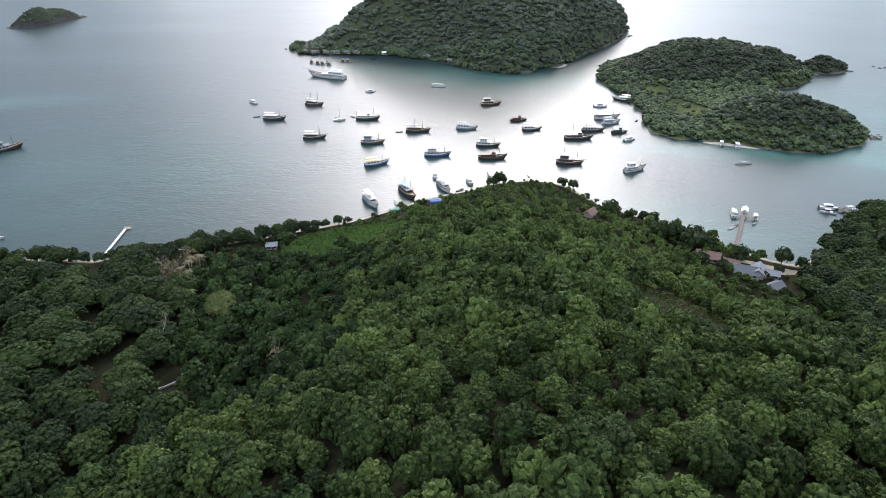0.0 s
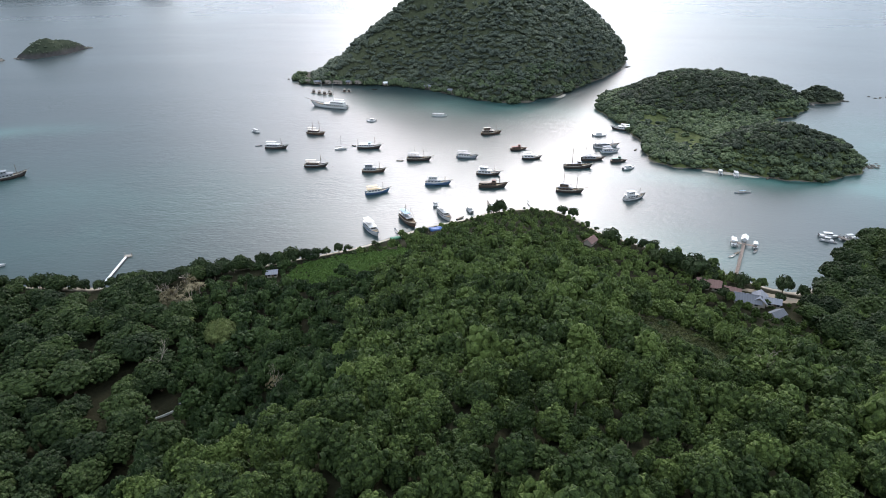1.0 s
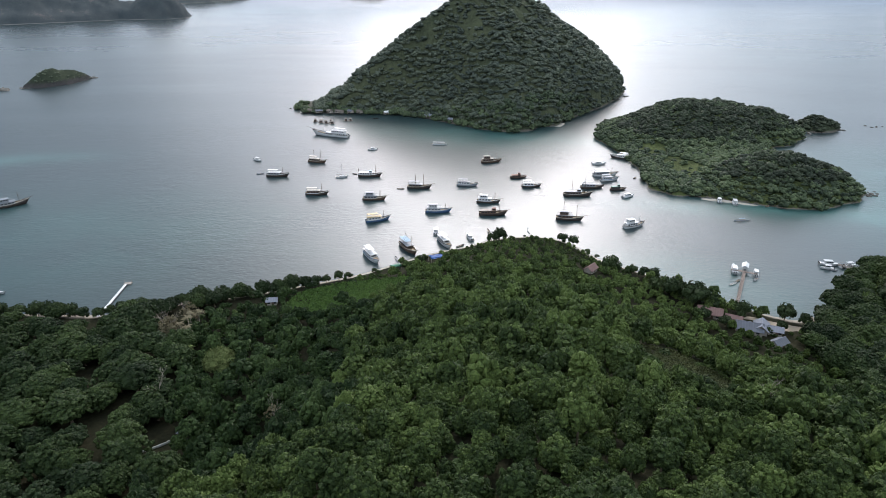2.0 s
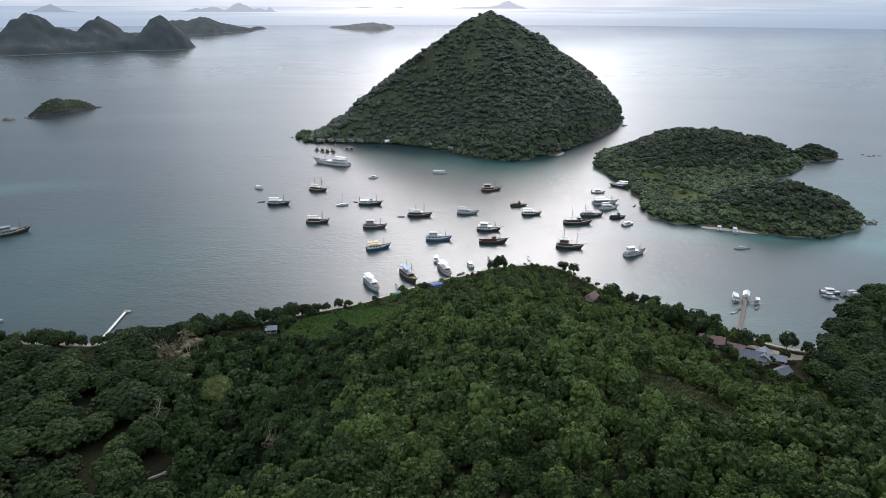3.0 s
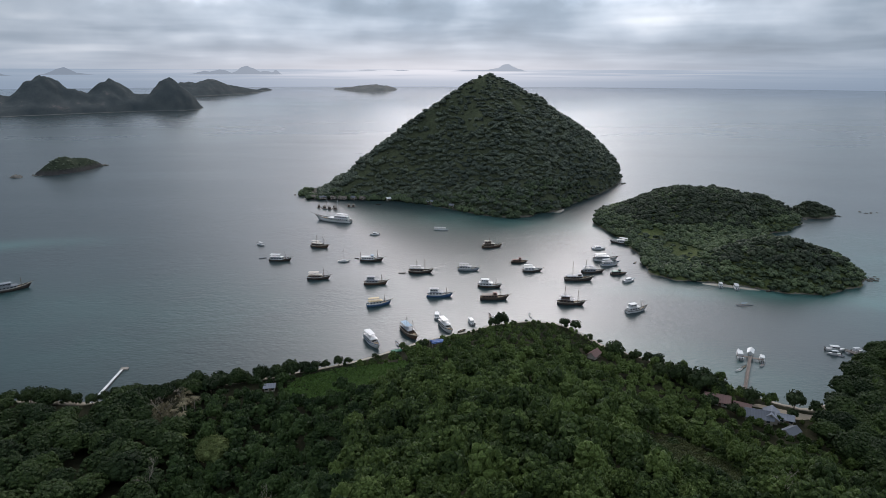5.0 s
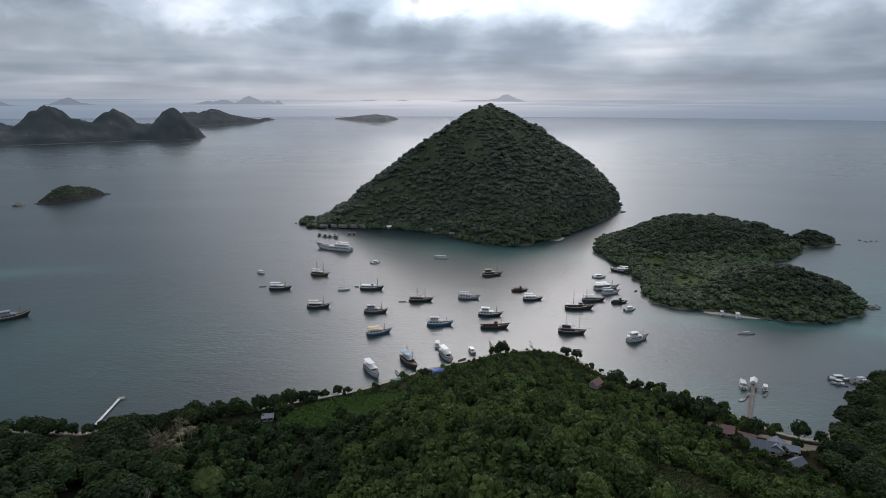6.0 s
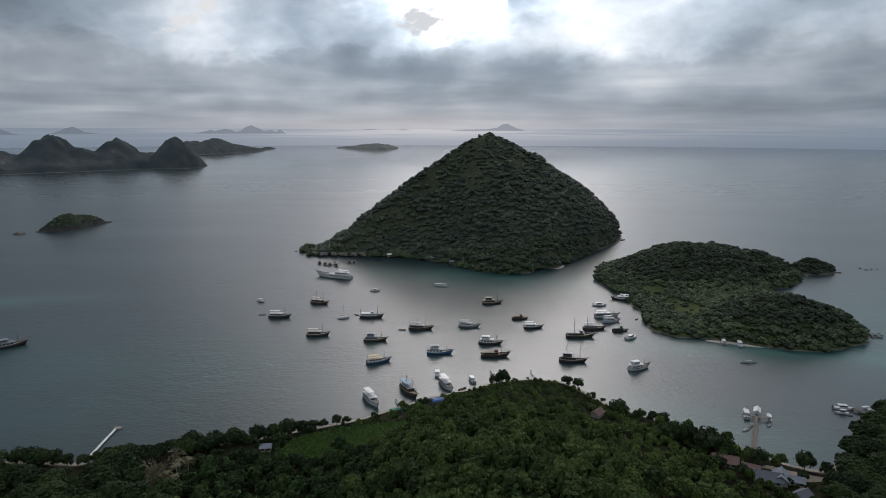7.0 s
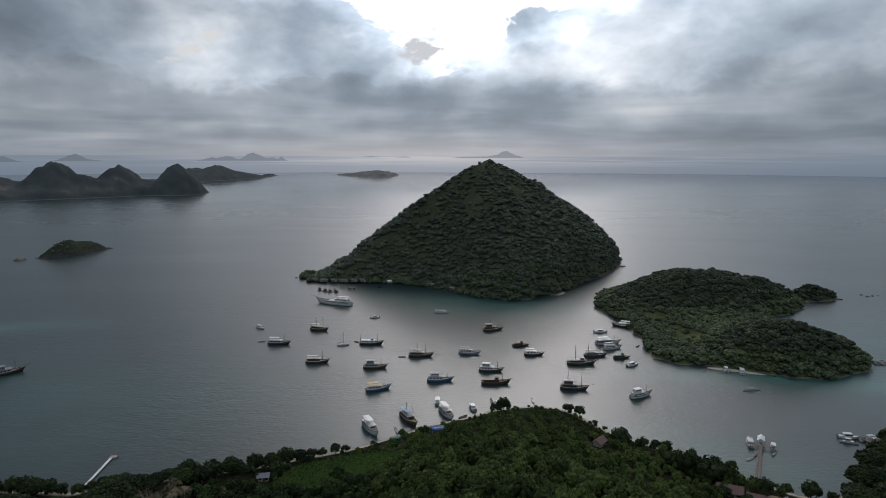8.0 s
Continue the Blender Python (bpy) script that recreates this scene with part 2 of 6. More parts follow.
def island_material(name, scrub_a, scrub_b, rock, rock_top, bare=None):
    m, n, bsdf = material(name)
    p = position(n)
    z = n.add("ShaderNodeSeparateXYZ", {0: p}).outputs[2]
    coarse, fine = n.noise(p, 0.02, 4.0), n.noise(p, 0.35, 6.0, 0.65)
    mixed = n.math("ADD", n.math("MULTIPLY", coarse, 0.5), n.math("MULTIPLY", fine, 0.5))
    grass = n.ramp(mixed, [(0.38, scrub_a), (0.60, scrub_b)] + ([(0.63, bare)] if bare else []))
    stone = n.ramp(fine, [(0.3, tuple(0.5 * c for c in rock)), (0.7, rock)])
    edge = n.remap(n.math("ADD", z, n.math("MULTIPLY", n.math("SUBTRACT", fine, 0.5), 4.0)), rock_top * 0.6, rock_top * 1.5, 1.0, 0.0)
    n.put(bsdf.inputs["Base Color"], n.mix(edge, grass, stone))
    n.put(bsdf.inputs["Roughness"], 1.0)
    n.put(bsdf.inputs["Specular IOR Level"], 0.05)
    n.put(bsdf.inputs["Normal"], n.add("ShaderNodeBump", {"Height": fine, "Strength": 0.8, "Distance": 1.5}).outputs[0])
    return m


SOIL = ground_material()
GRASSY = island_material("grassy_slope", (0.024, 0.032, 0.013), (0.074, 0.088, 0.034), (0.17, 0.15, 0.12), 0.5)
SCRUB = island_material("scrub_slope", (0.026, 0.033, 0.020), (0.066, 0.074, 0.042), (0.12, 0.11, 0.09), 1.2)
# blue-grey tint imitates distance haze in the base colour; brown patches are bare ground
HAZY_DRY_SCRUB = island_material("hazy_dry_scrub_slope", (0.034, 0.043, 0.046), (0.064, 0.070, 0.070), (0.22, 0.20, 0.18), 0.8, (0.135, 0.112, 0.102))
ISLET_SCRUB = island_material("rocky_islet_slope", (0.020, 0.026, 0.018), (0.050, 0.060, 0.036), (0.055, 0.052, 0.05), 5.0)
# scrub paled and greyed, so the colour itself carries the haze
HAZE_SCRUB = island_material("haze_paled_scrub", (0.085, 0.090, 0.088), (0.150, 0.145, 0.135), (0.25, 0.24, 0.22), 0.8)
BARK = plain("bark", (0.13, 0.10, 0.075), 0.9, 0, 0.4, 4.0, 0.5)

# shallow patches: centre x, y, half lengths, turn in degrees, strength
SHALLOWS = [(40, 520, 110, 36, -14, 0.7), (190, 338, 85, 14, -10, 0.8), (285, 330, 60, 40, 20, 0.7), (-330, 440, 75, 16, 12, 0.6),
            (110, 248, 60, 34, -30, 0.45), (-200, 300, 200, 80, 10, 0.30), (340, 400, 110, 80, 0, 0.6)]


def sea_material():
    m, n, bsdf = material("sea_water")
    p = position(n)
    sep = n.add("ShaderNodeSeparateXYZ", {0: p})
    x, y = sep.outputs[0], sep.outputs[1]
    warp = n.noise(p, 0.02, 3.0)
    total = 0.0
    for cx, cy, a, b, turn, k in SHALLOWS:
        c, s = math.cos(radians(turn)), math.sin(radians(turn))
        dx, dy = n.math("SUBTRACT", x, cx), n.math("SUBTRACT", y, cy)
        u = n.math("DIVIDE", n.math("ADD", n.math("MULTIPLY", dx, c), n.math("MULTIPLY", dy, s)), a)
        v = n.math("DIVIDE", n.math("SUBTRACT", n.math("MULTIPLY", dy, c), n.math("MULTIPLY", dx, s)), b)
        q = n.math("EXPONENT", n.math("MULTIPLY", n.math("ADD", n.math("MULTIPLY", u, u), n.math("MULTIPLY", v, v)), -1.0))
        total = n.math("ADD", total, n.math("MULTIPLY", q, k))
    total = n.math("MULTIPLY", total, n.remap(warp, 0.3, 0.7, 0.55, 1.25), clamp=True)
    col = n.mix(total, (0.013, 0.025, 0.028), (0.036, 0.098, 0.088))
    n.put(bsdf.inputs["Base Color"], col)
    n.put(bsdf.inputs["IOR"], 1.4)
    wind = n.noise(n.vec("MULTIPLY", p, (0.0022, 0.0060, 1.0)), 1.0, 5.0, 0.6, 0.4)
    n.put(bsdf.inputs["Roughness"], n.math("ADD", n.remap(y, 620.0, 3600.0, 0.31, 0.10), n.math("MULTIPLY", n.math("SUBTRACT", wind, 0.5), n.remap(y, 450.0, 1200.0, 0.10, 0.14)), clamp=True))
    # ripples, lost in the distance as they shrink
    stretch = n.vec("MULTIPLY", p, (0.55, 1.0, 1.0))
    ripple = n.math("ADD", n.noise(stretch, 0.60, 3.0, 0.6), n.math("MULTIPLY", n.noise(stretch, 0.16, 2.0), 0.9))
    calm = n.math("MULTIPLY", n.remap(n.noise(p, 0.012, 3.0), 0.35, 0.65, 0.25, 1.0), n.remap(y, 500.0, 2200.0, 1.0, 0.0))
    n.put(bsdf.inputs["Normal"], n.add("ShaderNodeBump", {"Height": ripple, "Strength": n.math("MULTIPLY", calm, 0.40), "Distance": 0.5}).outputs[0])
    return m


SEA = sea_material()


# ---------------------------------------------------------------- mesh helpers
def mesh_from(name, verts, tris=None, quads=None, smooth=False):
    """A mesh from arrays of corner places, triangles and quads."""
    tris = np.zeros((0, 3), int) if tris is None else np.asarray(tris, int).reshape(-1, 3)
    quads = np.zeros((0, 4), int) if quads is None else np.asarray(quads, int).reshape(-1, 4)
    me = bpy.data.meshes.new(name)
    verts = np.asarray(verts, np.float32)
    me.vertices.add(len(verts))
    me.vertices.foreach_set("co", verts.ravel())
    loops = np.concatenate([tris.ravel(), quads.ravel()]).astype(np.int32)
    sizes = np.concatenate([np.full(len(tris), 3), np.full(len(quads), 4)])
    me.loops.add(len(loops))
    me.loops.foreach_set("vertex_index", loops)
    me.polygons.add(len(sizes))
    me.polygons.foreach_set("loop_start", np.concatenate([[0], np.cumsum(sizes)[:-1]]).astype(np.int32))
    me.polygons.foreach_set("use_smooth", np.full(len(sizes), smooth))
    me.update(calc_edges=True)
    me.validate()
    return me


def solid(name, me, mat, parent=None, label=""):
    ob = new(name, me)
    if not me.materials:
        me.materials.append(mat)
    if parent is not None:
        ob.parent = parent
    return tagged(ob, label)


def part(name, bm, mat, parent=None, label="", smooth=False):
    """Links a bmesh as one mesh object, a part of parent."""
    me = bpy.data.meshes.new(name)
    for f in bm.faces:
        f.smooth = smooth
    bm.to_mesh(me)
    bm.free()
    return solid(name, me, mat, parent, label)


# ---------------------------------------------------------------- sea and distance
def build_sea():
    rings = [0, 60, 150, 300, 500, 800, 1300, 2200, 3500, 4930]
    steps = 96
    verts, quads = [], []
    for r in rings:
        for k in range(steps):
            a = 2 * math.pi * k / steps
            verts.append((r * math.sin(a), 250 * (r < 4000) + r * math.cos(a), 0))
    for i in range(len(rings) - 1):
        for k in range(steps):
            b = (k + 1) % steps
            quads.append((i * steps + k, i * steps + b, (i + 1) * steps + b, (i + 1) * steps + k))
    tagged(solid("water", mesh_from("water", verts, None, quads), SEA), "calm grey-green sea with silver reflections and ripples", "sea", kind="structure")


build_sea()


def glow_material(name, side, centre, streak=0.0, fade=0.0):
    """Glowing distance: haze painted into the emission, brighter ahead under the hidden sun, with painted sea glints.
    """
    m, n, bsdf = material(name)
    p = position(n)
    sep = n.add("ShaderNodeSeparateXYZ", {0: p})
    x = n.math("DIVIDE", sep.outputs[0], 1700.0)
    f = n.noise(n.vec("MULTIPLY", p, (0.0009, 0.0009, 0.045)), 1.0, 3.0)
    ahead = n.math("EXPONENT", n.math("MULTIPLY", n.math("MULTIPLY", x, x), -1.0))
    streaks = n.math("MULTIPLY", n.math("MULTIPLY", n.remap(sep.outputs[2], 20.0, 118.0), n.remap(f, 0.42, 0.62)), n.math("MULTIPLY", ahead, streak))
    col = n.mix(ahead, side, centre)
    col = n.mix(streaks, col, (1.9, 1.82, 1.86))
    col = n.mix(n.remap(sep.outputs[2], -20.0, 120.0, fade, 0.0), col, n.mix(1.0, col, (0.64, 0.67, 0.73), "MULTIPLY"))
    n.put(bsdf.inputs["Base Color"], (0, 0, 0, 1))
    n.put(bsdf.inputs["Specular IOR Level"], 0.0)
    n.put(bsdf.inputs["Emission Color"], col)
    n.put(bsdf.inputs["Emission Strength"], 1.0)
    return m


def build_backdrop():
    """A glowing ring wall, painted as the hazy sea beyond the sheet, up to the horizon."""
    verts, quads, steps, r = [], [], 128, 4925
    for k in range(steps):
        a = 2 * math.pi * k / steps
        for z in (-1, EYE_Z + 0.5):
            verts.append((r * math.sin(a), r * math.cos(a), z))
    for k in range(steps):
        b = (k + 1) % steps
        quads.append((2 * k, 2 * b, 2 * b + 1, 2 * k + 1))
    tagged(solid("backdrop", mesh_from("backdrop", verts, None, quads), glow_material("far_sea_haze", (0.56, 0.69, 0.86), (1.10, 1.16, 1.30), 0.6, 0.35)), "glowing backdrop of hazy far sea up to the horizon", "distance", kind="structure")


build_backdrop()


# the islands' haze is put into their own glow
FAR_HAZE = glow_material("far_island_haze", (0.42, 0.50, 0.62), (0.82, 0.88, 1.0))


def far_isle(azimuth, base, humps, label):
    """A hazy island on the horizon, glowing in its haze colour: humps (offset along, height, half width), standing 4.9
    km away against the backdrop.
    """
    r, n = 4890.0, 60
    lo, hi = min(o - 2.6 * w for o, h, w in humps), max(o + 2.6 * w for o, h, w in humps)
    verts, quads = [], []
    for i in range(n + 1):
        u = lo + (hi - lo) * i / n
        h = max(hh * math.exp(-0.5 * ((u - o) / w) ** 2) for o, hh, w in humps) * (1 + 0.06 * math.sin(u * 0.05) + 0.04 * math.sin(u * 0.13))
        h = max(h - 1.0, 0.0)
        for depth, q in ((-12, 0.0), (0, 0.7), (12, 1.0), (26, 0.6), (34, 0.0)):
            verts.append((u, depth, h * q))
    for i in range(n):
        for k in range(4):
            quads.append((5 * i + k, 5 * i + 5 + k, 5 * i + 6 + k, 5 * i + 1 + k))
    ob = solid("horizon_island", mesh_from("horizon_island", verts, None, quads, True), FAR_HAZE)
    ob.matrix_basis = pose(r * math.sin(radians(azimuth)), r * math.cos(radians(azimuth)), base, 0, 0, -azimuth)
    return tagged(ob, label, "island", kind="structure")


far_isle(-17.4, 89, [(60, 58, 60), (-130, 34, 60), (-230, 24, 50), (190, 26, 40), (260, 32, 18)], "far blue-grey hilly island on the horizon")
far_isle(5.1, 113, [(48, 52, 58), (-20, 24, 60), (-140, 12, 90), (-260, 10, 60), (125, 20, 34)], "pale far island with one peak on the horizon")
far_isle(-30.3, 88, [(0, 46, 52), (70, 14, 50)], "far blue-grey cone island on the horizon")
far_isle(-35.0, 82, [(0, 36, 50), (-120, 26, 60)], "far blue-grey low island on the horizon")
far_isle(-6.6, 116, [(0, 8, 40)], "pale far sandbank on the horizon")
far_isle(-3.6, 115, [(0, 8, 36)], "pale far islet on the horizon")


# ---------------------------------------------------------------- near land
SHORE_X = [-900, -400, -250, -136, -70, -43, -33, -21, -11, 3, 14, 25, 35, 47, 58, 66, 72, 76, 90, 105, 120, 130, 139, 150, 165, 180, 188, 200, 230, 300, 420, 900]
SHORE_Y = [130, 205, 222, 218, 240, 252, 258, 267, 275, 283, 288, 296, 299, 301, 298, 290, 279, 271, 258, 246, 228, 219, 214, 217, 232, 246, 254, 260, 262, 250, 225, 150]
RIDGE_Y = [-300, -150, 0, 60, 100, 150, 200, 250, 290, 310]
RIDGE_Z = [30, 52, 62, 57, 45, 30, 18, 8, 2, 0]
WEST_Y, WEST_W = [-300, 60, 100, 123, 160, 200, 290], [200, 150, 100, 78, 88, 100, 45]
EAST_Y, EAST_W = [-300, 60, 100, 150, 175, 200, 250, 290], [300, 270, 220, 150, 95, 75, 55, 40]


def ground_z(x, y):
    """Height of the near land at arrays x, y."""
    x, y = np.asarray(x, float), np.asarray(y, float)
    s = np.interp(x, SHORE_X, SHORE_Y) - y
    base = np.interp(s, [-25, -6, 0, 2.0, 5, 25, 80, 300], [-4, -1.0, 0, 0.8, 1.5, 2.4, 4, 10])
    axis = np.interp(y, [-300, 100, 200, 290], [8, 10, 15, 28])
    w = np.where(x < axis, np.interp(y, WEST_Y, WEST_W), np.interp(y, EAST_Y, EAST_W))
    u = np.clip(np.abs(x - axis) / w, 0, 1)
    fall = 0.5 + 0.5 * np.cos(math.pi * u)
    hill = np.interp(y, RIDGE_Y, RIDGE_Z) * fall ** 0.9
    hill2 = 20 * np.exp(-((x - 240) / 50) ** 2 - ((y - 205) / 38) ** 2)
    lift = np.clip(s / 34, 0, 1)
    bumps = 0.8 * np.sin(x * 0.11 + 1.3) * np.sin(y * 0.09) + 0.5 * np.sin(x * 0.23 + y * 0.17)
    return base + (hill + hill2 + bumps) * lift * lift * (3 - 2 * lift)


def build_ground():
    xs = np.concatenate([np.arange(-900, -240, 15.0), np.arange(-240, 260, 2.5), np.arange(260, 901, 16.0)])
    ys = np.concatenate([np.arange(-400, 20, 14.0), np.arange(20, 330, 2.5)])
    gx, gy = np.meshgrid(xs, ys)
    v = np.stack([gx.ravel(), gy.ravel(), ground_z(gx, gy).ravel()], 1)
    nx, ny = len(xs), len(ys)
    i = (np.arange(ny - 1)[:, None] * nx + np.arange(nx - 1)[None, :]).ravel()
    q = np.stack([i, i + 1, i + nx + 1, i + nx], 1)
    q = q[v[q][:, :, 2].max(1) > -2.5]
    tagged(solid("ground", mesh_from("ground", v, None, q, True), SOIL), "wooded hill and peninsula with a sandy shore", "ground", kind="structure")


build_ground()


# ---------------------------------------------------------------- islands
def inside_distance(x, y, poly):
    """Signed distance to a closed outline, positive inside."""
    p = np.array(poly, float)
    q = np.roll(p, -1, 0)
    best = np.full(x.shape, 1e9)
    within = np.zeros(x.shape, bool)
    for (ax, ay), (bx, by) in zip(p, q):
        ex, ey = bx - ax, by - ay
        t = np.clip(((x - ax) * ex + (y - ay) * ey) / (ex * ex + ey * ey), 0, 1)
        best = np.minimum(best, np.hypot(x - ax - t * ex, y - ay - t * ey))
        cross = ((ay > y) != (by > y)) & (x < ex * (y - ay) / (ey + 1e-9) + ax)
        within ^= cross
    return np.where(within, best, -best)


def wobble(x, y, size, seed):
    """Smooth uneven numbers about 0, of the given wave length."""
    out, r = 0.0, random.Random(seed)
    for k in range(7):
        a, f, ph = r.uniform(0, 6.28), 6.28 / size * r.uniform(0.6, 2.2), r.uniform(0, 6.28)
        out = out + np.sin((x * math.cos(a) + y * math.sin(a)) * f + ph) * (0.6 / (1 + 0.25 * k))
    return out / 2


class Island:
    """A height field over an outline: hills (x, y, height, half width x, half width y, turn), cut down steeply at the shore."""

    def __init__(self, outline, hills, base=3.0, steep=1.2, rough=1.5, wave=40.0, seed=1):
        self.outline, self.hills, self.base, self.steep, self.rough, self.wave, self.seed = outline, hills, base, steep, rough, wave, seed

    def z(self, x, y):
        d = inside_distance(x, y, self.outline) + wobble(x, y, self.wave * 0.5, self.seed + 5) * self.wave * 0.06
        h = np.zeros(x.shape)
        for cx, cy, top, a, b, turn in self.hills:
            c, s = math.cos(radians(turn)), math.sin(radians(turn))
            u, v = ((x - cx) * c + (y - cy) * s) / a, ((y - cy) * c - (x - cx) * s) / b
            h = np.maximum(h, top * np.exp(-0.5 * (u * u + v * v))) + 0.12 * np.minimum(h, top * np.exp(-0.5 * (u * u + v * v)))
        h = h + self.base + (wobble(x, y, self.wave, self.seed) + 0.4 * wobble(x, y, self.wave * 0.35, self.seed + 9)) * self.rough * (0.3 + h / (h.max() + 1))
        cap = self.steep * d
        return np.where(d > 0, cap * h / np.maximum(cap + h, 1e-3) * np.minimum(1 + d / 60, 1.25), np.maximum(d * 0.5, -4))

    def build(self, name, label, mat, step):
        p = np.array(self.outline)
        xs = np.arange(p[:, 0].min() - 3 * step, p[:, 0].max() + 3 * step, step)
        ys = np.arange(p[:, 1].min() - 3 * step, p[:, 1].max() + 3 * step, step)
        gx, gy = np.meshgrid(xs, ys)
        v = np.stack([gx.ravel(), gy.ravel(), self.z(gx, gy).ravel()], 1)
        nx = len(xs)
        i = (np.arange(len(ys) - 1)[:, None] * nx + np.arange(nx - 1)[None, :]).ravel()
        q = np.stack([i, i + 1, i + nx + 1, i + nx], 1)
        q = q[v[q][:, :, 2].max(1) > -1.5]
        return tagged(solid(name, mesh_from(name, v, None, q, True), mat), label, "island", kind="structure")


class ConeIsland(Island):
    """The steep cone: its flank differs with the direction from the top."""
    TOP = (42.0, 670.0, 125.3)

    def z(self, x, y):
        cx, cy, top = self.TOP
        p = np.array(self.outline, float)
        p = (p[:, None] + (np.roll(p, -1, 0) - p)[:, None] * np.linspace(0, 1, 10, endpoint=False)[None, :, None]).reshape(-1, 2)
        turn = np.arctan2(p[:, 1] - cy, p[:, 0] - cx)
        order = np.argsort(turn)
        reach = np.interp(np.arctan2(y - cy, x - cx), turn[order], np.hypot(p[:, 0] - cx, p[:, 1] - cy)[order], period=2 * math.pi)
        d = inside_distance(x, y, self.outline) + wobble(x, y, 30, 3) * 1.5
        r = np.hypot(x - cx, y - cy)
        side, front = (x - cx) / np.maximum(r, 1e-3), (cy - y) / np.maximum(r, 1e-3)
        u = np.sqrt((r / reach) ** 2 + 0.0035)
        h = top * np.maximum(1 - u, 0) ** (0.88 - 0.247 * side - 0.034 * front) - 9.0 * np.maximum(-side, 0) * np.exp(-0.5 * ((r / reach - 0.826) / 0.158) ** 2)
        gully = np.sin(np.arctan2(y - cy, x - cx) * 17 + wobble(x, y, 60, 6) * 2.5) * 1.6
        h = h + (gully + wobble(x, y, 55, 8) * 2.5 + wobble(x, y, 20, 18) * 1.2) * np.clip(d / 40, 0, 1) * np.clip(r / 60, 0, 1)
        return np.where(d > 0, np.maximum(h, 0) * np.clip(d / 5, 0.15, 1) + 0.3, np.maximum(d * 0.5, -4))


CONE = ConeIsland([(-147, 637), (-133, 614), (-104, 615), (-75, 612), (-53, 610), (-13, 591), (9, 570), (34, 547), (58, 535), (75, 538), (90, 558), (104, 558), (114, 578),
                   (140, 615), (164, 645), (194, 695), (214, 740), (212, 785), (180, 830), (120, 862), (40, 866), (-30, 840), (-80, 790), (-122, 715), (-148, 660)], [])
ISLE = Island([(133, 491), (138, 461), (138, 423), (133, 377), (146, 366), (162, 363), (177, 358), (191, 350), (204, 343), (220, 341), (237, 348), (254, 358), (264, 370), (258, 392), (242, 420),
               (244, 455), (262, 485), (279, 490), (300, 512), (312, 535), (300, 565), (240, 590), (180, 590), (148, 572), (136, 544), (128, 515)],
              [(196, 512, 25, 32, 26, 0), (232, 512, 26, 30, 26, 0), (266, 512, 21, 26, 22, 0), (211, 376, 20, 25, 17, -12), (236, 374, 14, 20, 15, 0)], base=3.0, steep=2.0, rough=1.5, wave=35, seed=4)
ISLET = Island([(312, 540), (324, 533), (340, 536), (352, 546), (345, 560), (325, 562), (313, 553)], [(329, 547, 9, 12, 9, 0)], base=3, steep=2.6, rough=1.0, wave=12, seed=9)
WEST_ISLET = Island([(-497, 757), (-474, 757), (-457, 785), (-452, 838), (-468, 830), (-490, 800)], [(-480, 782, 21, 14, 22, 10), (-466, 812, 16, 11, 22, 0)], base=4, steep=2.5, rough=1.5, wave=18, seed=12)
LEFT_ISLES = Island([(-1203, 1707), (-1106, 1800), (-997, 1903), (-939, 1959), (-870, 1985), (-817, 1990), (-785, 2060), (-805, 2150), (-900, 2250), (-1100, 2250), (-1400, 2100), (-1700, 1900), (-1600, 1650), (-1400, 1560)],
                    [(-1180, 1905, 94, 46, 60, 0), (-1042, 2020, 76, 44, 55, 0), (-866, 2060, 98, 42, 65, 0), (-822, 2080, 66, 24, 50, 0), (-1320, 1820, 44, 60, 70, 0), (-960, 2040, 28, 50, 60, 0), (-1105, 1930, 50, 32, 40, 0), (-1010, 1990, 36, 24, 40, 0)], base=14, steep=3.0, rough=12, wave=75, seed=21)
RIDGE_ISLE = Island([(-1400, 3000), (-1197, 3040), (-1120, 3233), (-1050, 3560), (-1030, 3700), (-1200, 3800), (-1500, 3500)], [(-1195, 3350, 84, 55, 150, 10), (-1110, 3450, 36, 60, 130, 10), (-1330, 3300, 50, 90, 120, 0)], base=12, steep=1.2, rough=12, wave=90, seed=25)
LOW_ISLE = Island([(-720, 4230), (-560, 4000), (-440, 3760), (-330, 3800), (-290, 4200), (-380, 4420), (-640, 4420)], [(-345, 4000, 36, 45, 140, 0), (-500, 4050, 20, 70, 140, 0), (-425, 4050, 26, 40, 140, 0)], base=9, steep=0.8, rough=9, wave=70, seed=29)
SPIT_ISLE = Island([(-1150, 3960), (-1090, 3940), (-1060, 4050), (-1150, 4080)], [(-1110, 4010, 16, 30, 40, 0)], base=6, steep=0.6, rough=3, wave=60, seed=31)

CONE.build("cone_island", "steep cone-shaped island covered in dark scrub and trees", SCRUB, 4.0)
ISLE.build("twin_hill_island", "low island of two wooded hills with a grassy saddle", GRASSY, 3.0)
ISLET.build("wooded_islet", "small round rocky islet with trees on top", SCRUB, 2.0)
WEST_ISLET.build("grassy_islet", "small rocky islet with a grassy top", ISLET_SCRUB, 2.5)
LEFT_ISLES.build("ridge_island", "long hilly island with dry brown, haze-tinted slopes and a pale beach", HAZY_DRY_SCRUB, 9.0)
RIDGE_ISLE.build("far_island", "far hilly island with haze put into its colour", HAZY_DRY_SCRUB, 15.0)
LOW_ISLE.build("low_island", "far low island with haze painted into its scrub", HAZE_SCRUB, 15.0)
SPIT_ISLE.build("spit_island", "far low islet with haze put into its colour", HAZY_DRY_SCRUB, 15.0)


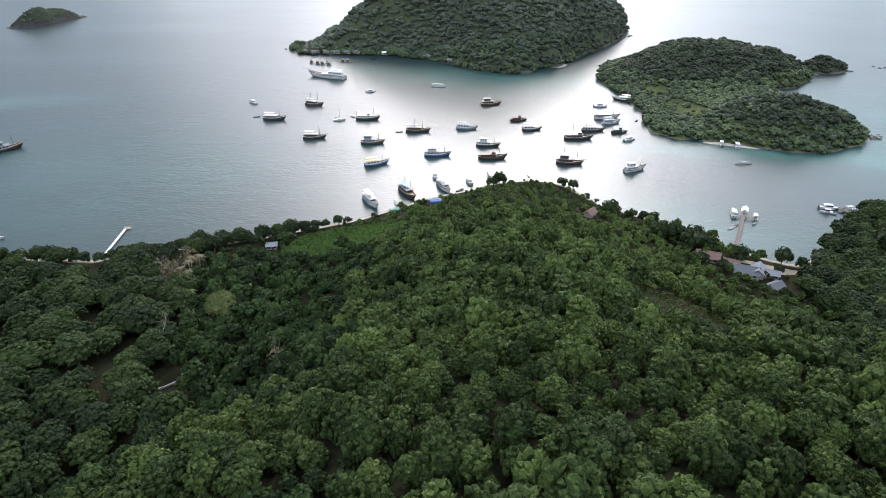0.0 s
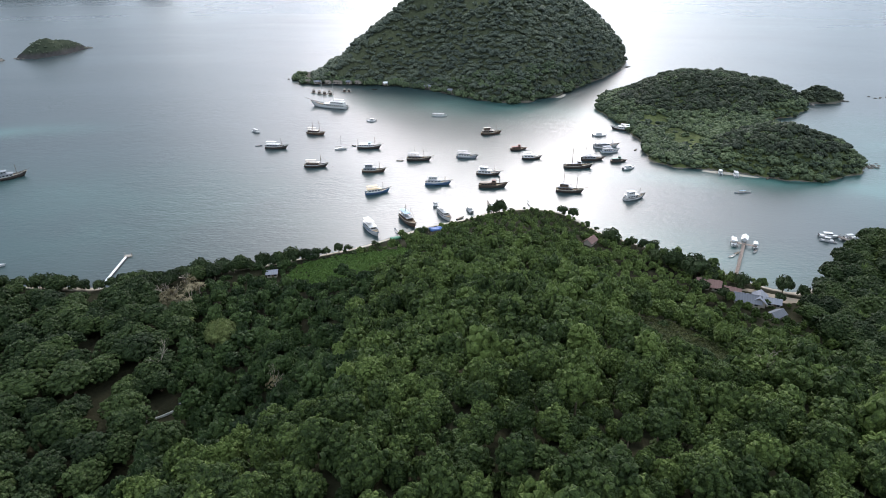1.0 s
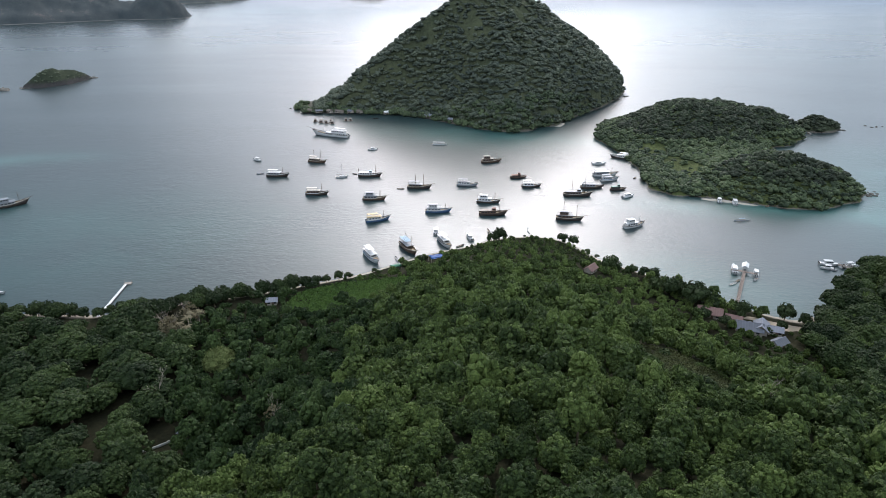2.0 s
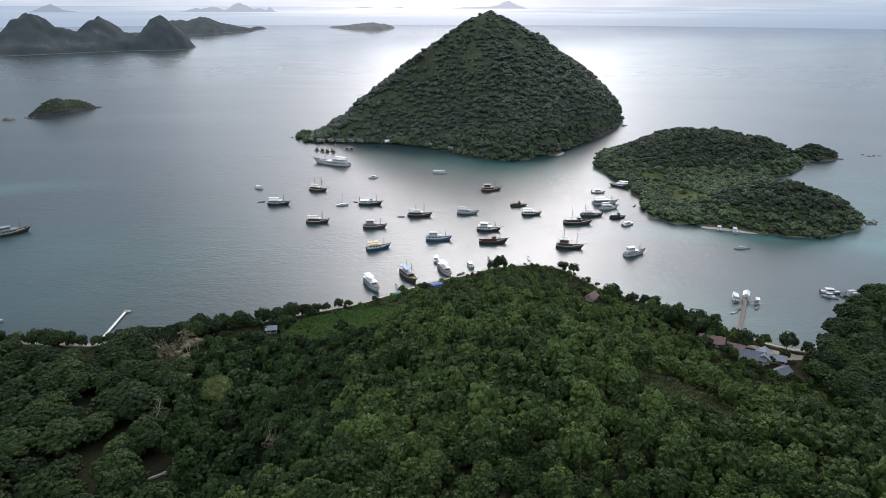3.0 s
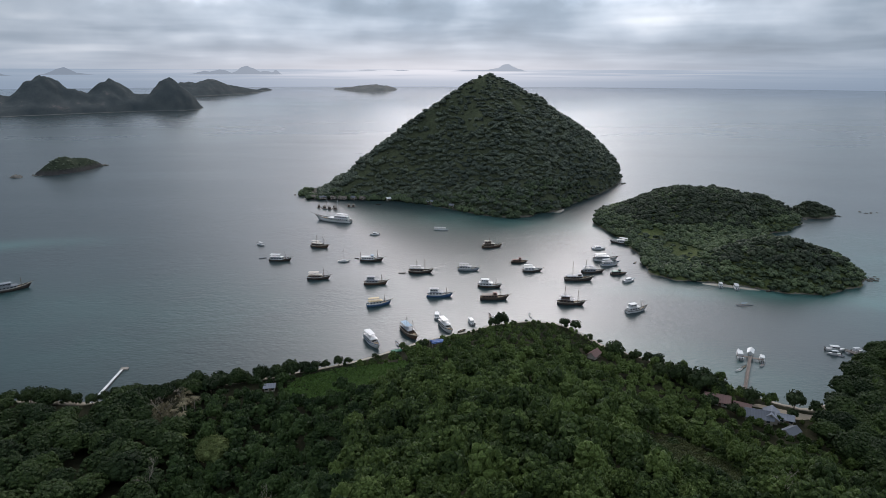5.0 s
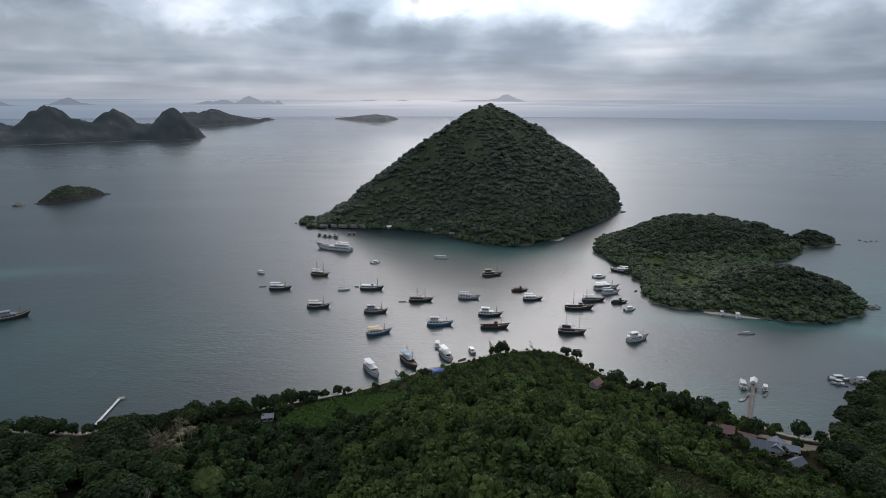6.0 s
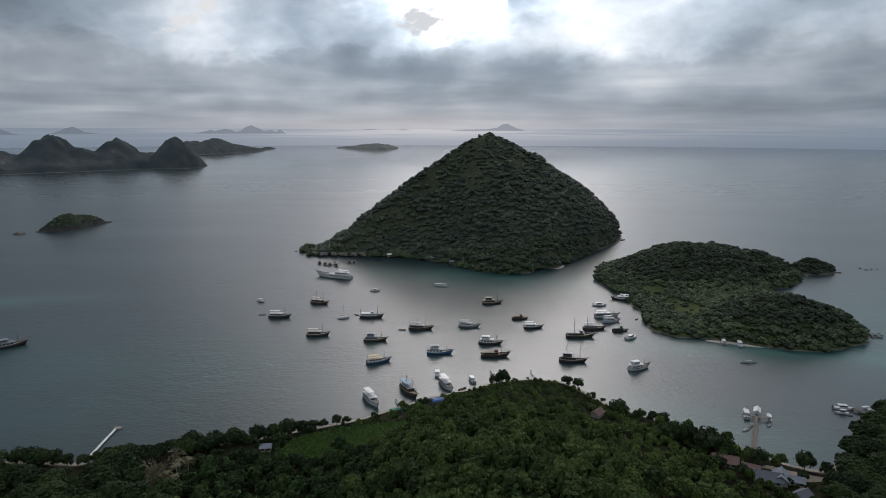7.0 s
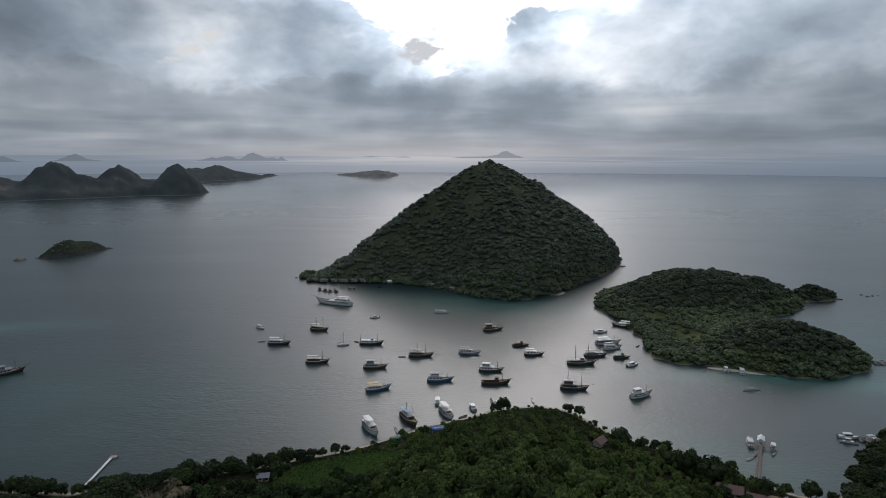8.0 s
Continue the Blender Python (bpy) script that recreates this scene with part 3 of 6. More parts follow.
# ---------------------------------------------------------------- trees
def ico(sub):
    bm = bmesh.new()
    bmesh.ops.create_icosphere(bm, subdivisions=sub, radius=1.0)
    v = np.array([p.co[:] for p in bm.verts])
    f = np.array([[p.index for p in q.verts] for q in bm.faces])
    bm.free()
    return v, f


ICO1, ICO2 = ico(1), ico(2)


def crown(seed, lobes, clumps, size, height=1.0, core=ICO1, fill=0.80, bough=1.0):
    """A crown of unit radius, standing on z = 0: lumpy boughs set with many small leaf clumps. Returns corners, triangles, quads."""
    r = np.random.RandomState(seed)
    c, rad = [], []
    for k in range(lobes):
        a = k * 2.4 + r.uniform(-0.4, 0.4)
        q = math.sqrt((k + 0.3) / lobes)
        reach = 0.68 + 0.22 * (1 - bough)
        c.append((reach * q * math.cos(a), reach * q * math.sin(a), height * (0.30 + 0.42 * math.sqrt(max(1 - q * q, 0)) + r.uniform(-0.10, 0.10))))
        rad.append(r.uniform(0.26, 0.42) * (1.15 - 0.25 * q) * bough)
    c, rad = np.array(c), np.array(rad)
    verts, tris, quads, count = [], [], [], 0
    for k in range(lobes):
        v = core[0] * (1 + 0.12 * r.randn(len(core[0]), 1)) * rad[k] * fill * (1, 1, 0.9) + c[k] - (0, 0, 0.12 * rad[k])
        verts.append(v), tris.append(core[1] + count)
        count += len(v)
    made = 0
    while made < clumps:
        k = r.randint(lobes)
        d = r.randn(3)
        d[2] = d[2] * 0.8 + 0.35
        d /= np.linalg.norm(d)
        p = c[k] + rad[k] * d * (1, 1, 0.9) * r.uniform(0.84, 1.12)
        if (np.linalg.norm((p - c), axis=1) < rad * 0.76).sum() > 0:
            continue
        nrm = d + 0.42 * r.randn(3)
        nrm /= np.linalg.norm(nrm)
        t1 = np.cross(nrm, r.randn(3))
        t1 /= np.linalg.norm(t1)
        t2 = np.cross(nrm, t1)
        a, b = size * r.uniform(0.7, 1.4), size * r.uniform(0.45, 0.9)
        verts.append(np.array([p + t1 * a - nrm * a * 0.4, p + t2 * b + nrm * 0.12 * a, p - t1 * a * 0.8 - nrm * a * 0.3, p - t2 * b + nrm * 0.05 * a]))
        quads.append(np.arange(4)[None] + count)
        count += 4
        made += 1
    return np.concatenate(verts), np.concatenate(tris), np.concatenate(quads)


def dome_crown(seed, lobes, size, height=1.0, core=ICO1, tufts=0, tuft=0.09, low=-0.25):
    """A closed domed crown of unit radius, standing on z = 0: a dark heart, covered with rounded boughs of leaves, with loose sprays standing out."""
    r = np.random.RandomState(seed)
    ph = r.uniform(0, 6.28, 4)
    verts, tris, quads, count = [], [], [], 0
    inner = ICO2 if lobes > 50 else ICO1
    heart = inner[0] * (1 + 0.08 * r.randn(len(inner[0]), 1)) * (0.74, 0.74, 0.46 * height) + (0, 0, 0.42 * height)
    verts.append(heart), tris.append(inner[1])
    count += len(heart)
    for k in range(lobes):
        cz = 1 - (1 - low) * (k + 0.5) / lobes
        a = k * 2.39996 + r.uniform(-0.35, 0.35)
        sn = math.sqrt(max(1 - cz * cz, 0))
        bulge = (1 + 0.13 * math.sin(2 * a + ph[0]) + 0.10 * math.sin(3 * a + ph[1]) + 0.08 * math.sin(5 * a + ph[2])) * r.uniform(0.84, 1.10)
        c = np.array((0.80 * bulge * sn * math.cos(a), 0.80 * bulge * sn * math.sin(a), height * (0.40 + 0.50 * cz * (0.5 + 0.5 * bulge))))
        w = size * r.uniform(0.72, 1.30)
        lump = core[0] * (1 + 0.20 * r.randn(len(core[0]), 1)) * w * (1, 1, 0.86)
        t = r.uniform(0, 6.28)
        lump = np.stack([lump[:, 0] * math.cos(t) - lump[:, 1] * math.sin(t), lump[:, 0] * math.sin(t) + lump[:, 1] * math.cos(t), lump[:, 2]], 1) + c
        out = c - (0, 0, 0.3 * height)
        out /= np.linalg.norm(out)
        shown = ((lump[core[1]].mean(1) - c) @ out) > -0.30 * w
        verts.append(lump), tris.append(core[1][shown] + count)
        count += len(lump)
        for _ in range(tufts):
            d = r.randn(3)
            d[2] = abs(d[2]) * 0.9 + 0.1
            d /= np.linalg.norm(d)
            p = c + d * w * (1, 1, 0.86) * r.uniform(0.86, 1.02)
            nrm = d + 0.55 * r.randn(3)
            nrm /= np.linalg.norm(nrm)
            t1 = np.cross(nrm, r.randn(3))
            t1 /= np.linalg.norm(t1)
            t2 = np.cross(nrm, t1)
            la, lb = tuft * r.uniform(0.8, 1.5), tuft * r.uniform(0.4, 0.7)
            verts.append(np.array([p + t1 * la + d * tuft * 0.5, p + t2 * lb, p - t1 * la * 0.6 - d * tuft * 0.3, p - t2 * lb]))
            quads.append(np.arange(4)[None] + count)
            count += 4
    return np.concatenate(verts), np.concatenate(tris), np.concatenate(quads) if quads else np.zeros((0, 4), int)


def trunk_mesh(name, seed, height, width, limbs, spread):
    """A tapered trunk with bent limbs."""
    r = random.Random(seed)
    verts, quads = [], []

    def tube(points, radii):
        first = len(verts)
        for p, w in zip(points, radii):
            for k in range(6):
                a = k * math.pi / 3
                verts.append((p[0] + w * math.cos(a), p[1] + w * math.sin(a), p[2]))
        for i in range(len(points) - 1):
            for k in range(6):
                b = (k + 1) % 6
                quads.append((first + 6 * i + k, first + 6 * i + b, first + 6 * i + 6 + b, first + 6 * i + 6 + k))

    bend = (r.uniform(-0.15, 0.15) * height, r.uniform(-0.15, 0.15) * height)
    tube([(0, 0, -0.6), (bend[0] * 0.4, bend[1] * 0.4, height * 0.4), (bend[0], bend[1], height)], [width * 1.25, width * 0.8, width * 0.4])
    for k in range(limbs):
        a = 6.28 * k / limbs + r.uniform(-0.4, 0.4)
        z0 = height * r.uniform(0.4, 0.6)
        tube([(bend[0] * 0.45, bend[1] * 0.45, z0), (spread * 0.45 * math.cos(a), spread * 0.45 * math.sin(a), z0 + height * 0.22), (spread * math.cos(a), spread * math.sin(a), height * 1.05)], [width * 0.5, width * 0.35, width * 0.15])
    return mesh_from(name, verts, None, quads, True)


def grove(name, label, templates, places, mat, category="trees", smooth=False):
    """Many trees in one mesh. places: rows of x, y, z, radius, turn, height factor."""
    vs, ts, qs, tones, count = [], [], [], [], 0
    r = np.random.RandomState(len(places))
    pick = r.randint(len(templates), size=len(places))
    for k, (v, t, q) in enumerate(templates):
        rows = places[pick == k]
        if not len(rows):
            continue
        c, s = np.cos(rows[:, 4])[:, None], np.sin(rows[:, 4])[:, None]
        x = (v[None, :, 0] * c - v[None, :, 1] * s) * rows[:, 3:4] + rows[:, 0:1]
        y = (v[None, :, 0] * s + v[None, :, 1] * c) * rows[:, 3:4] + rows[:, 1:2]
        z = v[None, :, 2] * rows[:, 3:4] * rows[:, 5:6] + rows[:, 2:3]
        vs.append(np.stack([x, y, z], 2).reshape(-1, 3))
        tones.append(np.repeat(r.uniform(-0.5, 0.5, len(rows)), len(v)))
        off = count + np.arange(len(rows))[:, None, None] * len(v)
        ts.append((t[None] + off).reshape(-1, 3)), qs.append((q[None] + off).reshape(-1, 4))
        count += len(v) * len(rows)
    me = mesh_from(name, np.concatenate(vs), np.concatenate(ts), np.concatenate(qs), smooth)
    me.attributes.new("tree_tone", "FLOAT", "POINT").data.foreach_set("value", np.concatenate(tones).astype(np.float32))
    return tagged(solid(name, me, mat), label, category, kind="stuff")


def scatter(x0, x1, y0, y1, step, seed):
    """An uneven grid of places."""
    r = np.random.RandomState(seed)
    gx, gy = np.meshgrid(np.arange(x0, x1, step), np.arange(y0, y1, step * 0.87))
    gx = gx + (np.arange(gx.shape[0])[:, None] % 2) * step * 0.5
    return gx.ravel() + r.uniform(-0.36, 0.36, gx.size) * step, gy.ravel() + r.uniform(-0.36, 0.36, gx.size) * step, r


def rows_of(x, y, z, rad, r, tall=1.0):
    return np.stack([x, y, z, rad, r.uniform(0, 6.28, x.size), r.uniform(0.85, 1.2, x.size) * tall], 1)


def west_foot(y):
    return np.interp(y, [70, 90, 100, 123, 160, 201, 220, 235], [-130, -100, -85, -66, -78, -92, -84, -60])


def clearing(x, y):
    """True where no wood grows: houses, yards, the crop field, the grass patch, the lawn on the point."""
    out = np.zeros(x.shape, bool)
    for cx, cy, a, b in [(114, 207, 14, 7.5), (122, 193, 7, 6), (134, 207, 13, 8), (66, 247, 7, 6), (-75, 141, 9, 5), (-36, 221, 26, 21), (57, 120, 12, 24), (-2, 256, 10, 13), (-20, 250, 7, 9), (-68, 222, 4, 3)]:
        out |= ((x - cx) / a) ** 2 + ((y - cy) / b) ** 2 < 1
    return out


HILL_CROWNS = [dome_crown(10 + k, 90, 0.155, 1.15, ICO1, 5, 0.068) for k in range(8)]
HILL_CROWNS_MID = [dome_crown(20 + k, 30, 0.25, 1.15, ICO1, 2, 0.12) for k in range(7)]
HILL_CROWNS_FAR = [dome_crown(30 + k, 15, 0.33, 1.1, ICO1, 1, 0.18) for k in range(6)]
BIG_CROWNS = [dome_crown(50 + k, 170, 0.112, 1.12, ICO1, 3, 0.046, low=-0.15) for k in range(5)]
ISLE_CROWNS = [dome_crown(60 + k, 10, 0.38, 1.15, ICO1, 1, 0.2, low=-0.1) for k in range(7)]
UNDER_CROWNS = [dome_crown(180 + k, 24, 0.25, 0.9, ICO1, 2, 0.12) for k in range(5)]
BUSH_CROWNS = [dome_crown(170 + k, 5, 0.42, 1.0, ICO1, 1, 0.24, low=0.1) for k in range(9)]


def plant_hill():
    x, y, r = scatter(-260, 330, -130, 300, 3.7, 3)
    s = np.interp(x, SHORE_X, SHORE_Y) - y
    keep = (s > np.where(y > 235, 8, 5)) & ~clearing(x, y) & (x > west_foot(y) - 5) & (np.abs(x) < 0.62 * np.maximum(y, 40) + 62)
    keep &= r.uniform(0, 1, x.size) < np.where(y < 30, 0.06, 0.99)
    x, y = x[keep], y[keep]
    z = ground_z(x, y)
    rad = (1.35 + 2.0 * r.uniform(0, 1, x.size) ** 1.9) * np.interp(y, [140, 200, 250, 285], [1.0, 0.80, 0.58, 0.42])
    rows = rows_of(x, y, z + r.uniform(-0.6, 3.0, x.size) * rad / 2.4, rad, r, 1.45)
    pale = (x > 66 + 5 * wobble(x, y, 30, 41)) & (y > 146) & (y < np.where(x > 100, 205, 196) + 4 * wobble(x, y, 20, 43)) & (x < 132)
    low = rows[pale]
    low[:, 3] *= 0.68
    grove("slope_scrub", "low yellow-green scrub on the slope over the houses", HILL_CROWNS_FAR, low, LEAF_SLOPE, "scrub")
    rows, x, y = rows[~pale], x[~pale], y[~pale]
    near = (y > 50) & (y < 90) & (np.abs(x) < 54)
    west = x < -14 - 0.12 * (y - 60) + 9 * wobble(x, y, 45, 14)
    band = ~near & (y > 30) & (y < 165)
    grove("hillside_wood", "dense green wood of small round trees on the hill", HILL_CROWNS_MID, rows[band & ~west], LEAF_HILL)
    grove("west_slope_wood", "darker green wood on the west slope of the hill", HILL_CROWNS_MID, rows[band & west], LEAF_WEST)
    grove("peninsula_wood", "dense low green wood on the point", HILL_CROWNS_FAR, rows[~near & ((y >= 165) | (y <= 30)) & ~west], LEAF_HILL)
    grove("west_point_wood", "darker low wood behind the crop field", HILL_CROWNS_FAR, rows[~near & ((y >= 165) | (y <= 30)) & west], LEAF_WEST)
    # undergrowth that fills the gaps between the crowns
    x, y, r = scatter(-240, 190, 42, 250, 4.2, 33)
    s = np.interp(x, SHORE_X, SHORE_Y) - y
    keep = (s > 12) & ~clearing(x, y) & (np.abs(x) < 0.62 * y + 40) & (x > west_foot(y) + 3) & (r.uniform(0, 1, x.size) < 0.35)
    x, y = x[keep], y[keep]
    bush = rows_of(x, y, ground_z(x, y) - 0.4, r.uniform(1.2, 2.2, x.size), r, 0.8)
    grove("undergrowth", "dark green undergrowth between the hillside trees", BUSH_CROWNS, bush[y >= 92], LEAF_HILL, "undergrowth")
    grove("hilltop_bushes", "green bushes between the trees on the hilltop", UNDER_CROWNS, bush[y < 92], LEAF_WEST, "bushes")
    return rows[near]


def tree_thing(name, crown_data, leaf, seed, height, width, limbs, label, group):
    """One tree, built at the origin with a crown of unit radius."""
    ob = new(name)
    solid("trunk", trunk_mesh("trunk", seed, height, width, limbs, 0.5), BARK, ob)
    v, t, q = crown_data
    solid("crown", mesh_from("crown", v, t, q), leaf, ob)
    return tagged(ob, label, "tree", group)


def plant_things(name, rows, crowns, leaf, height, width, limbs, label, group):
    made = [tree_thing(name, c, leaf, k, height, width, limbs, label, group) for k, c in enumerate(crowns)]
    for k, row in enumerate(rows):
        m = Matrix.LocRotScale(row[:3], Euler((0, 0, row[4])), (row[3], row[3], row[3] * row[5]))
        if k < len(made):
            made[k].matrix_basis = m
        else:
            ob = copy_thing(made[k % len(made)], Matrix.Identity(4))
            ob.matrix_basis = m


def plant_field():
    x, y, r = scatter(-70, -2, 198, 262, 1.6, 12)
    s = np.interp(x, SHORE_X, SHORE_Y) - y
    keep = (((x + 36) / 27) ** 2 + ((y - 221) / 22) ** 2 < 1) & (s > 5)
    x, y = x[keep], y[keep]
    grove("field_plants", "bright green low crop plants in a field", FIELD_CROWNS, rows_of(x, y, ground_z(x, y) - 0.1, r.uniform(0.95, 1.45, x.size), r, 0.95), LEAF_FIELD, "plants")
    x, y, r = scatter(42, 72, 94, 146, 1.1, 15)
    keep = ((x - 57) / 13) ** 2 + ((y - 120) / 25) ** 2 < 1
    x, y = x[keep], y[keep]
    grove("dry_grass", "rough yellow-green grass on a bare slope", FIELD_CROWNS, rows_of(x, y, ground_z(x, y) - 0.1, r.uniform(0.6, 1.1, x.size), r, 0.6), LEAF_GRASS, "grass")
    spots = np.array([(50, 116, 1.5), (57, 112, 2.2), (61, 121, 1.1), (52, 128, 1.0), (66, 134, 1.3), (59, 140, 1.6), (47, 122, 1.2), (64, 110, 1.4)], float)
    shrubs = rows_of(spots[:, 0], spots[:, 1], ground_z(spots[:, 0], spots[:, 1]) - 0.2, spots[:, 2], r, 0.95)
    plant_things("shrub", shrubs, UNDER_CROWNS[:3], LEAF_HILL, 0.4, 0.05, 3, "round green shrub on the bare grassy slope", "shrubs on the bare slope")
    x, y, r = scatter(-45, 85, 236, 302, 1.5, 14)
    s = np.interp(x, SHORE_X, SHORE_Y) - y
    keep = (s > 7.0) & (s < 22) & ~clearing(x, y) & (r.uniform(0, 1, x.size) < 0.9)
    x, y = x[keep], y[keep]
    grove("shore_scrub", "low green scrub behind the beach", FIELD_CROWNS, rows_of(x, y, ground_z(x, y) - 0.15, r.uniform(0.4, 0.85, x.size), r, 0.8), LEAF_HILL, "plants")


LEAF_GRASS = leaf_material("dry_grass", (0.024, 0.032, 0.010), (0.044, 0.052, 0.018), (0.074, 0.078, 0.028), 0.2)
FIELD_CROWNS = [crown(110 + k, 3, 26, 0.30, 1.0) for k in range(5)]
plant_field()
near_rows = plant_hill()
plant_things("hill_tree", near_rows, HILL_CROWNS, LEAF_HILL, 0.62, 0.05, 4, "small round-crowned green tree in dense hillside wood", "trees on the hillside")


def glade(x, y):
    """True where the big trees leave bare soil open to the sky: the track with its hut, a yard, the dry palms."""
    out = np.zeros(x.shape, bool)
    for cx, cy, a, b in [(-78, 138, 9, 5), (-97, 203, 6, 9)]:
        out |= ((x - cx) / a) ** 2 + ((y - cy) / b) ** 2 < 1
    return out


def plant_flat():
    x, y, r = scatter(-330, -40, 70, 245, 9.6, 7)
    s = np.interp(x, SHORE_X, SHORE_Y) - y
    keep = (s > np.where((x > -141) & (x < -128), 9, 2.5)) & ~clearing(x, y) & ~glade(x, y) & (x < west_foot(y) - 2) & (x > -0.62 * y - 68)
    x, y = x[keep], y[keep]
    rad = r.uniform(4.2, 7.4, x.size) * np.where(s[keep] < 18, 0.64, 1.0)
    return rows_of(x, y, ground_z(x, y) + r.uniform(0.6, 2.6, x.size), rad, r, 1.04)


def plant_east():
    x, y, r = scatter(132, 300, 150, 262, 7.6, 8)
    s = np.interp(x, SHORE_X, SHORE_Y) - y
    keep = (s > np.where(x > 152, 0.2, 1.5)) & ~clearing(x, y) & ((x > 146) | (y < 200)) & (x < 0.62 * y + 62)
    x, y = x[keep], y[keep]
    return rows_of(x, y, ground_z(x, y) + r.uniform(0.6, 2.0, x.size), r.uniform(4.0, 6.4, x.size), r)


plant_things("shade_tree", plant_flat(), BIG_CROWNS, LEAF_BIG, 0.55, 0.06, 5, "large broad-crowned green shade tree on flat ground", "large trees on the flat")
plant_things("slope_tree", plant_east(), BIG_CROWNS[:3], LEAF_BIG, 0.55, 0.06, 5, "broad-crowned green tree on the slope over the bay", "trees over the small bay")


def plant_shore():
    """Darker, looser trees along the water: x, y, crown radius."""
    spots = [(29.5, 291, 4.0), (25.5, 290.5, 3.0), (36, 296, 1.1), (43, 298, 0.9), (61, 290, 3.0), (66, 287, 3.1), (71, 277, 1.6), (74.5, 272, 1.5), (77, 256, 4.6), (86, 253, 2.8), (90, 250, 2.6), (94, 247.5, 3.0),
             (101, 240, 2.2), (103, 224, 7.0), (97, 231, 5.0), (109.5, 219.5, 3.6), (117.5, 213.5, 3.8), (101, 210, 3.4), (108, 205, 3.2), (128, 203, 2.4), (92, 238, 4.0), (134, 212, 4.2), (140, 209, 2.6), (146, 208, 3.0), (-75, 235, 3.4), (-70, 236, 2.6), (-64, 240, 3.6), (-58, 241.5, 3.0), (-54, 243, 2.6), (-50, 245, 2.2),
             (-45, 248, 2.4), (-41, 249, 2.0), (-82, 232, 3.8), (-90, 229, 4.6), (-98, 227, 4.4), (-9, 264, 2.4), (-30, 255, 1.4), (189, 252, 3.2), (196, 256, 3.6)]
    r = np.random.RandomState(4)
    lush = np.random.RandomState(6)
    for k in range(19):
        sx = -104 + 2.6 * k + lush.uniform(-0.8, 0.8)
        spots.append((sx, float(np.interp(sx, SHORE_X, SHORE_Y)) - lush.uniform(2.5, 7.0), lush.uniform(2.0, 3.4) * (0.75 if sx > -55 else 1.0)))
    for k in range(13):
        sx = -186 + 6.6 * k + lush.uniform(-1, 1)
        spots.append((sx, float(np.interp(sx, SHORE_X, SHORE_Y)) - lush.uniform(1.5, 4.0), lush.uniform(2.6, 3.8)))
    for k in range(24):
        sx = -192 + 3.6 * k + lush.uniform(-0.8, 0.8)
        if abs(sx + 135.8) > 2.2:
            spots.append((sx, float(np.interp(sx, SHORE_X, SHORE_Y)) - lush.uniform(1.2, 2.6), lush.uniform(1.9, 2.7)))
    spots = [q for q in spots if q[2] < 2.75 or not (-140 < q[0] < -130)]
    a = np.array(spots)
    tall = np.where(a[:, 2] > 2.0, 1.25, 1.0)
    rows = rows_of(a[:, 0], a[:, 1], ground_z(a[:, 0], a[:, 1]) + a[:, 2] * 0.12, a[:, 2] * 1.12, r)
    rows[:, 5] *= tall
    return rows


SHORE_CROWNS = [crown(90 + k, 9, 380, 0.085, 1.0) for k in range(4)]
plant_things("shore_tree", plant_shore(), SHORE_CROWNS, LEAF_SHORE, 0.6, 0.05, 4, "dark green tree standing by the water", "trees along the shore")


def plant_island(isle, name, label, box, step, rad, density, leaf=LEAF_ISLE_HAZE, lowest=1.0, seed=5, crowns=None, lift=0.0, sink=0.38):
    x, y, r = scatter(*box, step, seed)
    z = isle.z(x, y)
    keep = (z > lowest) & (r.uniform(0, 1, x.size) < density(x, y, z))
    x, y, z = x[keep], y[keep], z[keep]
    size = r.uniform(rad[0], rad[1], x.size) * r.uniform(0.6, 1.0, x.size) * np.interp(z, [70, 120], [1.0, 0.62])
    grove(name, label, crowns or ISLE_CROWNS, rows_of(x, y, z - sink * size + lift * rad[1], size, r, 0.9), leaf, smooth=True)


def bald(x, y, z):
    """True on the grassy patches of the steep island."""
    return (wobble(x, y, 46, 2) + 0.35 * wobble(x, y, 15, 7) > np.interp(z, [35, 75, 112], [1.3, 0.42, 0.18]))


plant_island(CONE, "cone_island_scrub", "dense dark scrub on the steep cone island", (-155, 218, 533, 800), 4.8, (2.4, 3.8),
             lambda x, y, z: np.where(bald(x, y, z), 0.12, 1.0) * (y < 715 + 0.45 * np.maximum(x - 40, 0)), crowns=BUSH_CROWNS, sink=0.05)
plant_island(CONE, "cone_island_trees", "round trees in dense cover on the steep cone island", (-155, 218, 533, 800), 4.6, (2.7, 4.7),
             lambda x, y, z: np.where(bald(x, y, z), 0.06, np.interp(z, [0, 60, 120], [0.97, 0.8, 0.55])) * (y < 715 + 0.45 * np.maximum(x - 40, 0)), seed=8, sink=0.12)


def plant_fringe():
    x, y, r = scatter(-148, 150, 535, 660, 3.6, 17)
    d = inside_distance(x, y, CONE.outline)
    deep = np.interp(x, [-146, -60, 20, 60, 100, 140], [9, 6, 10, 15, 12, 4])
    keep = (d > -1.2) & (d < deep) & ~((x > 100) & (x < 122) & (y < 575)) & (r.uniform(0, 1, x.size) < 0.85)
    x, y, d = x[keep], y[keep], d[keep]
    z = np.maximum(CONE.z(x, y), -0.3)
    grove("mangrove_fringe", "green mangrove fringe along the foot of the steep island", ISLE_CROWNS, rows_of(x, y, z - 0.2, r.uniform(1.8, 3.8, x.size), r, 1.15), LEAF_TWIN, smooth=True)


plant_fringe()
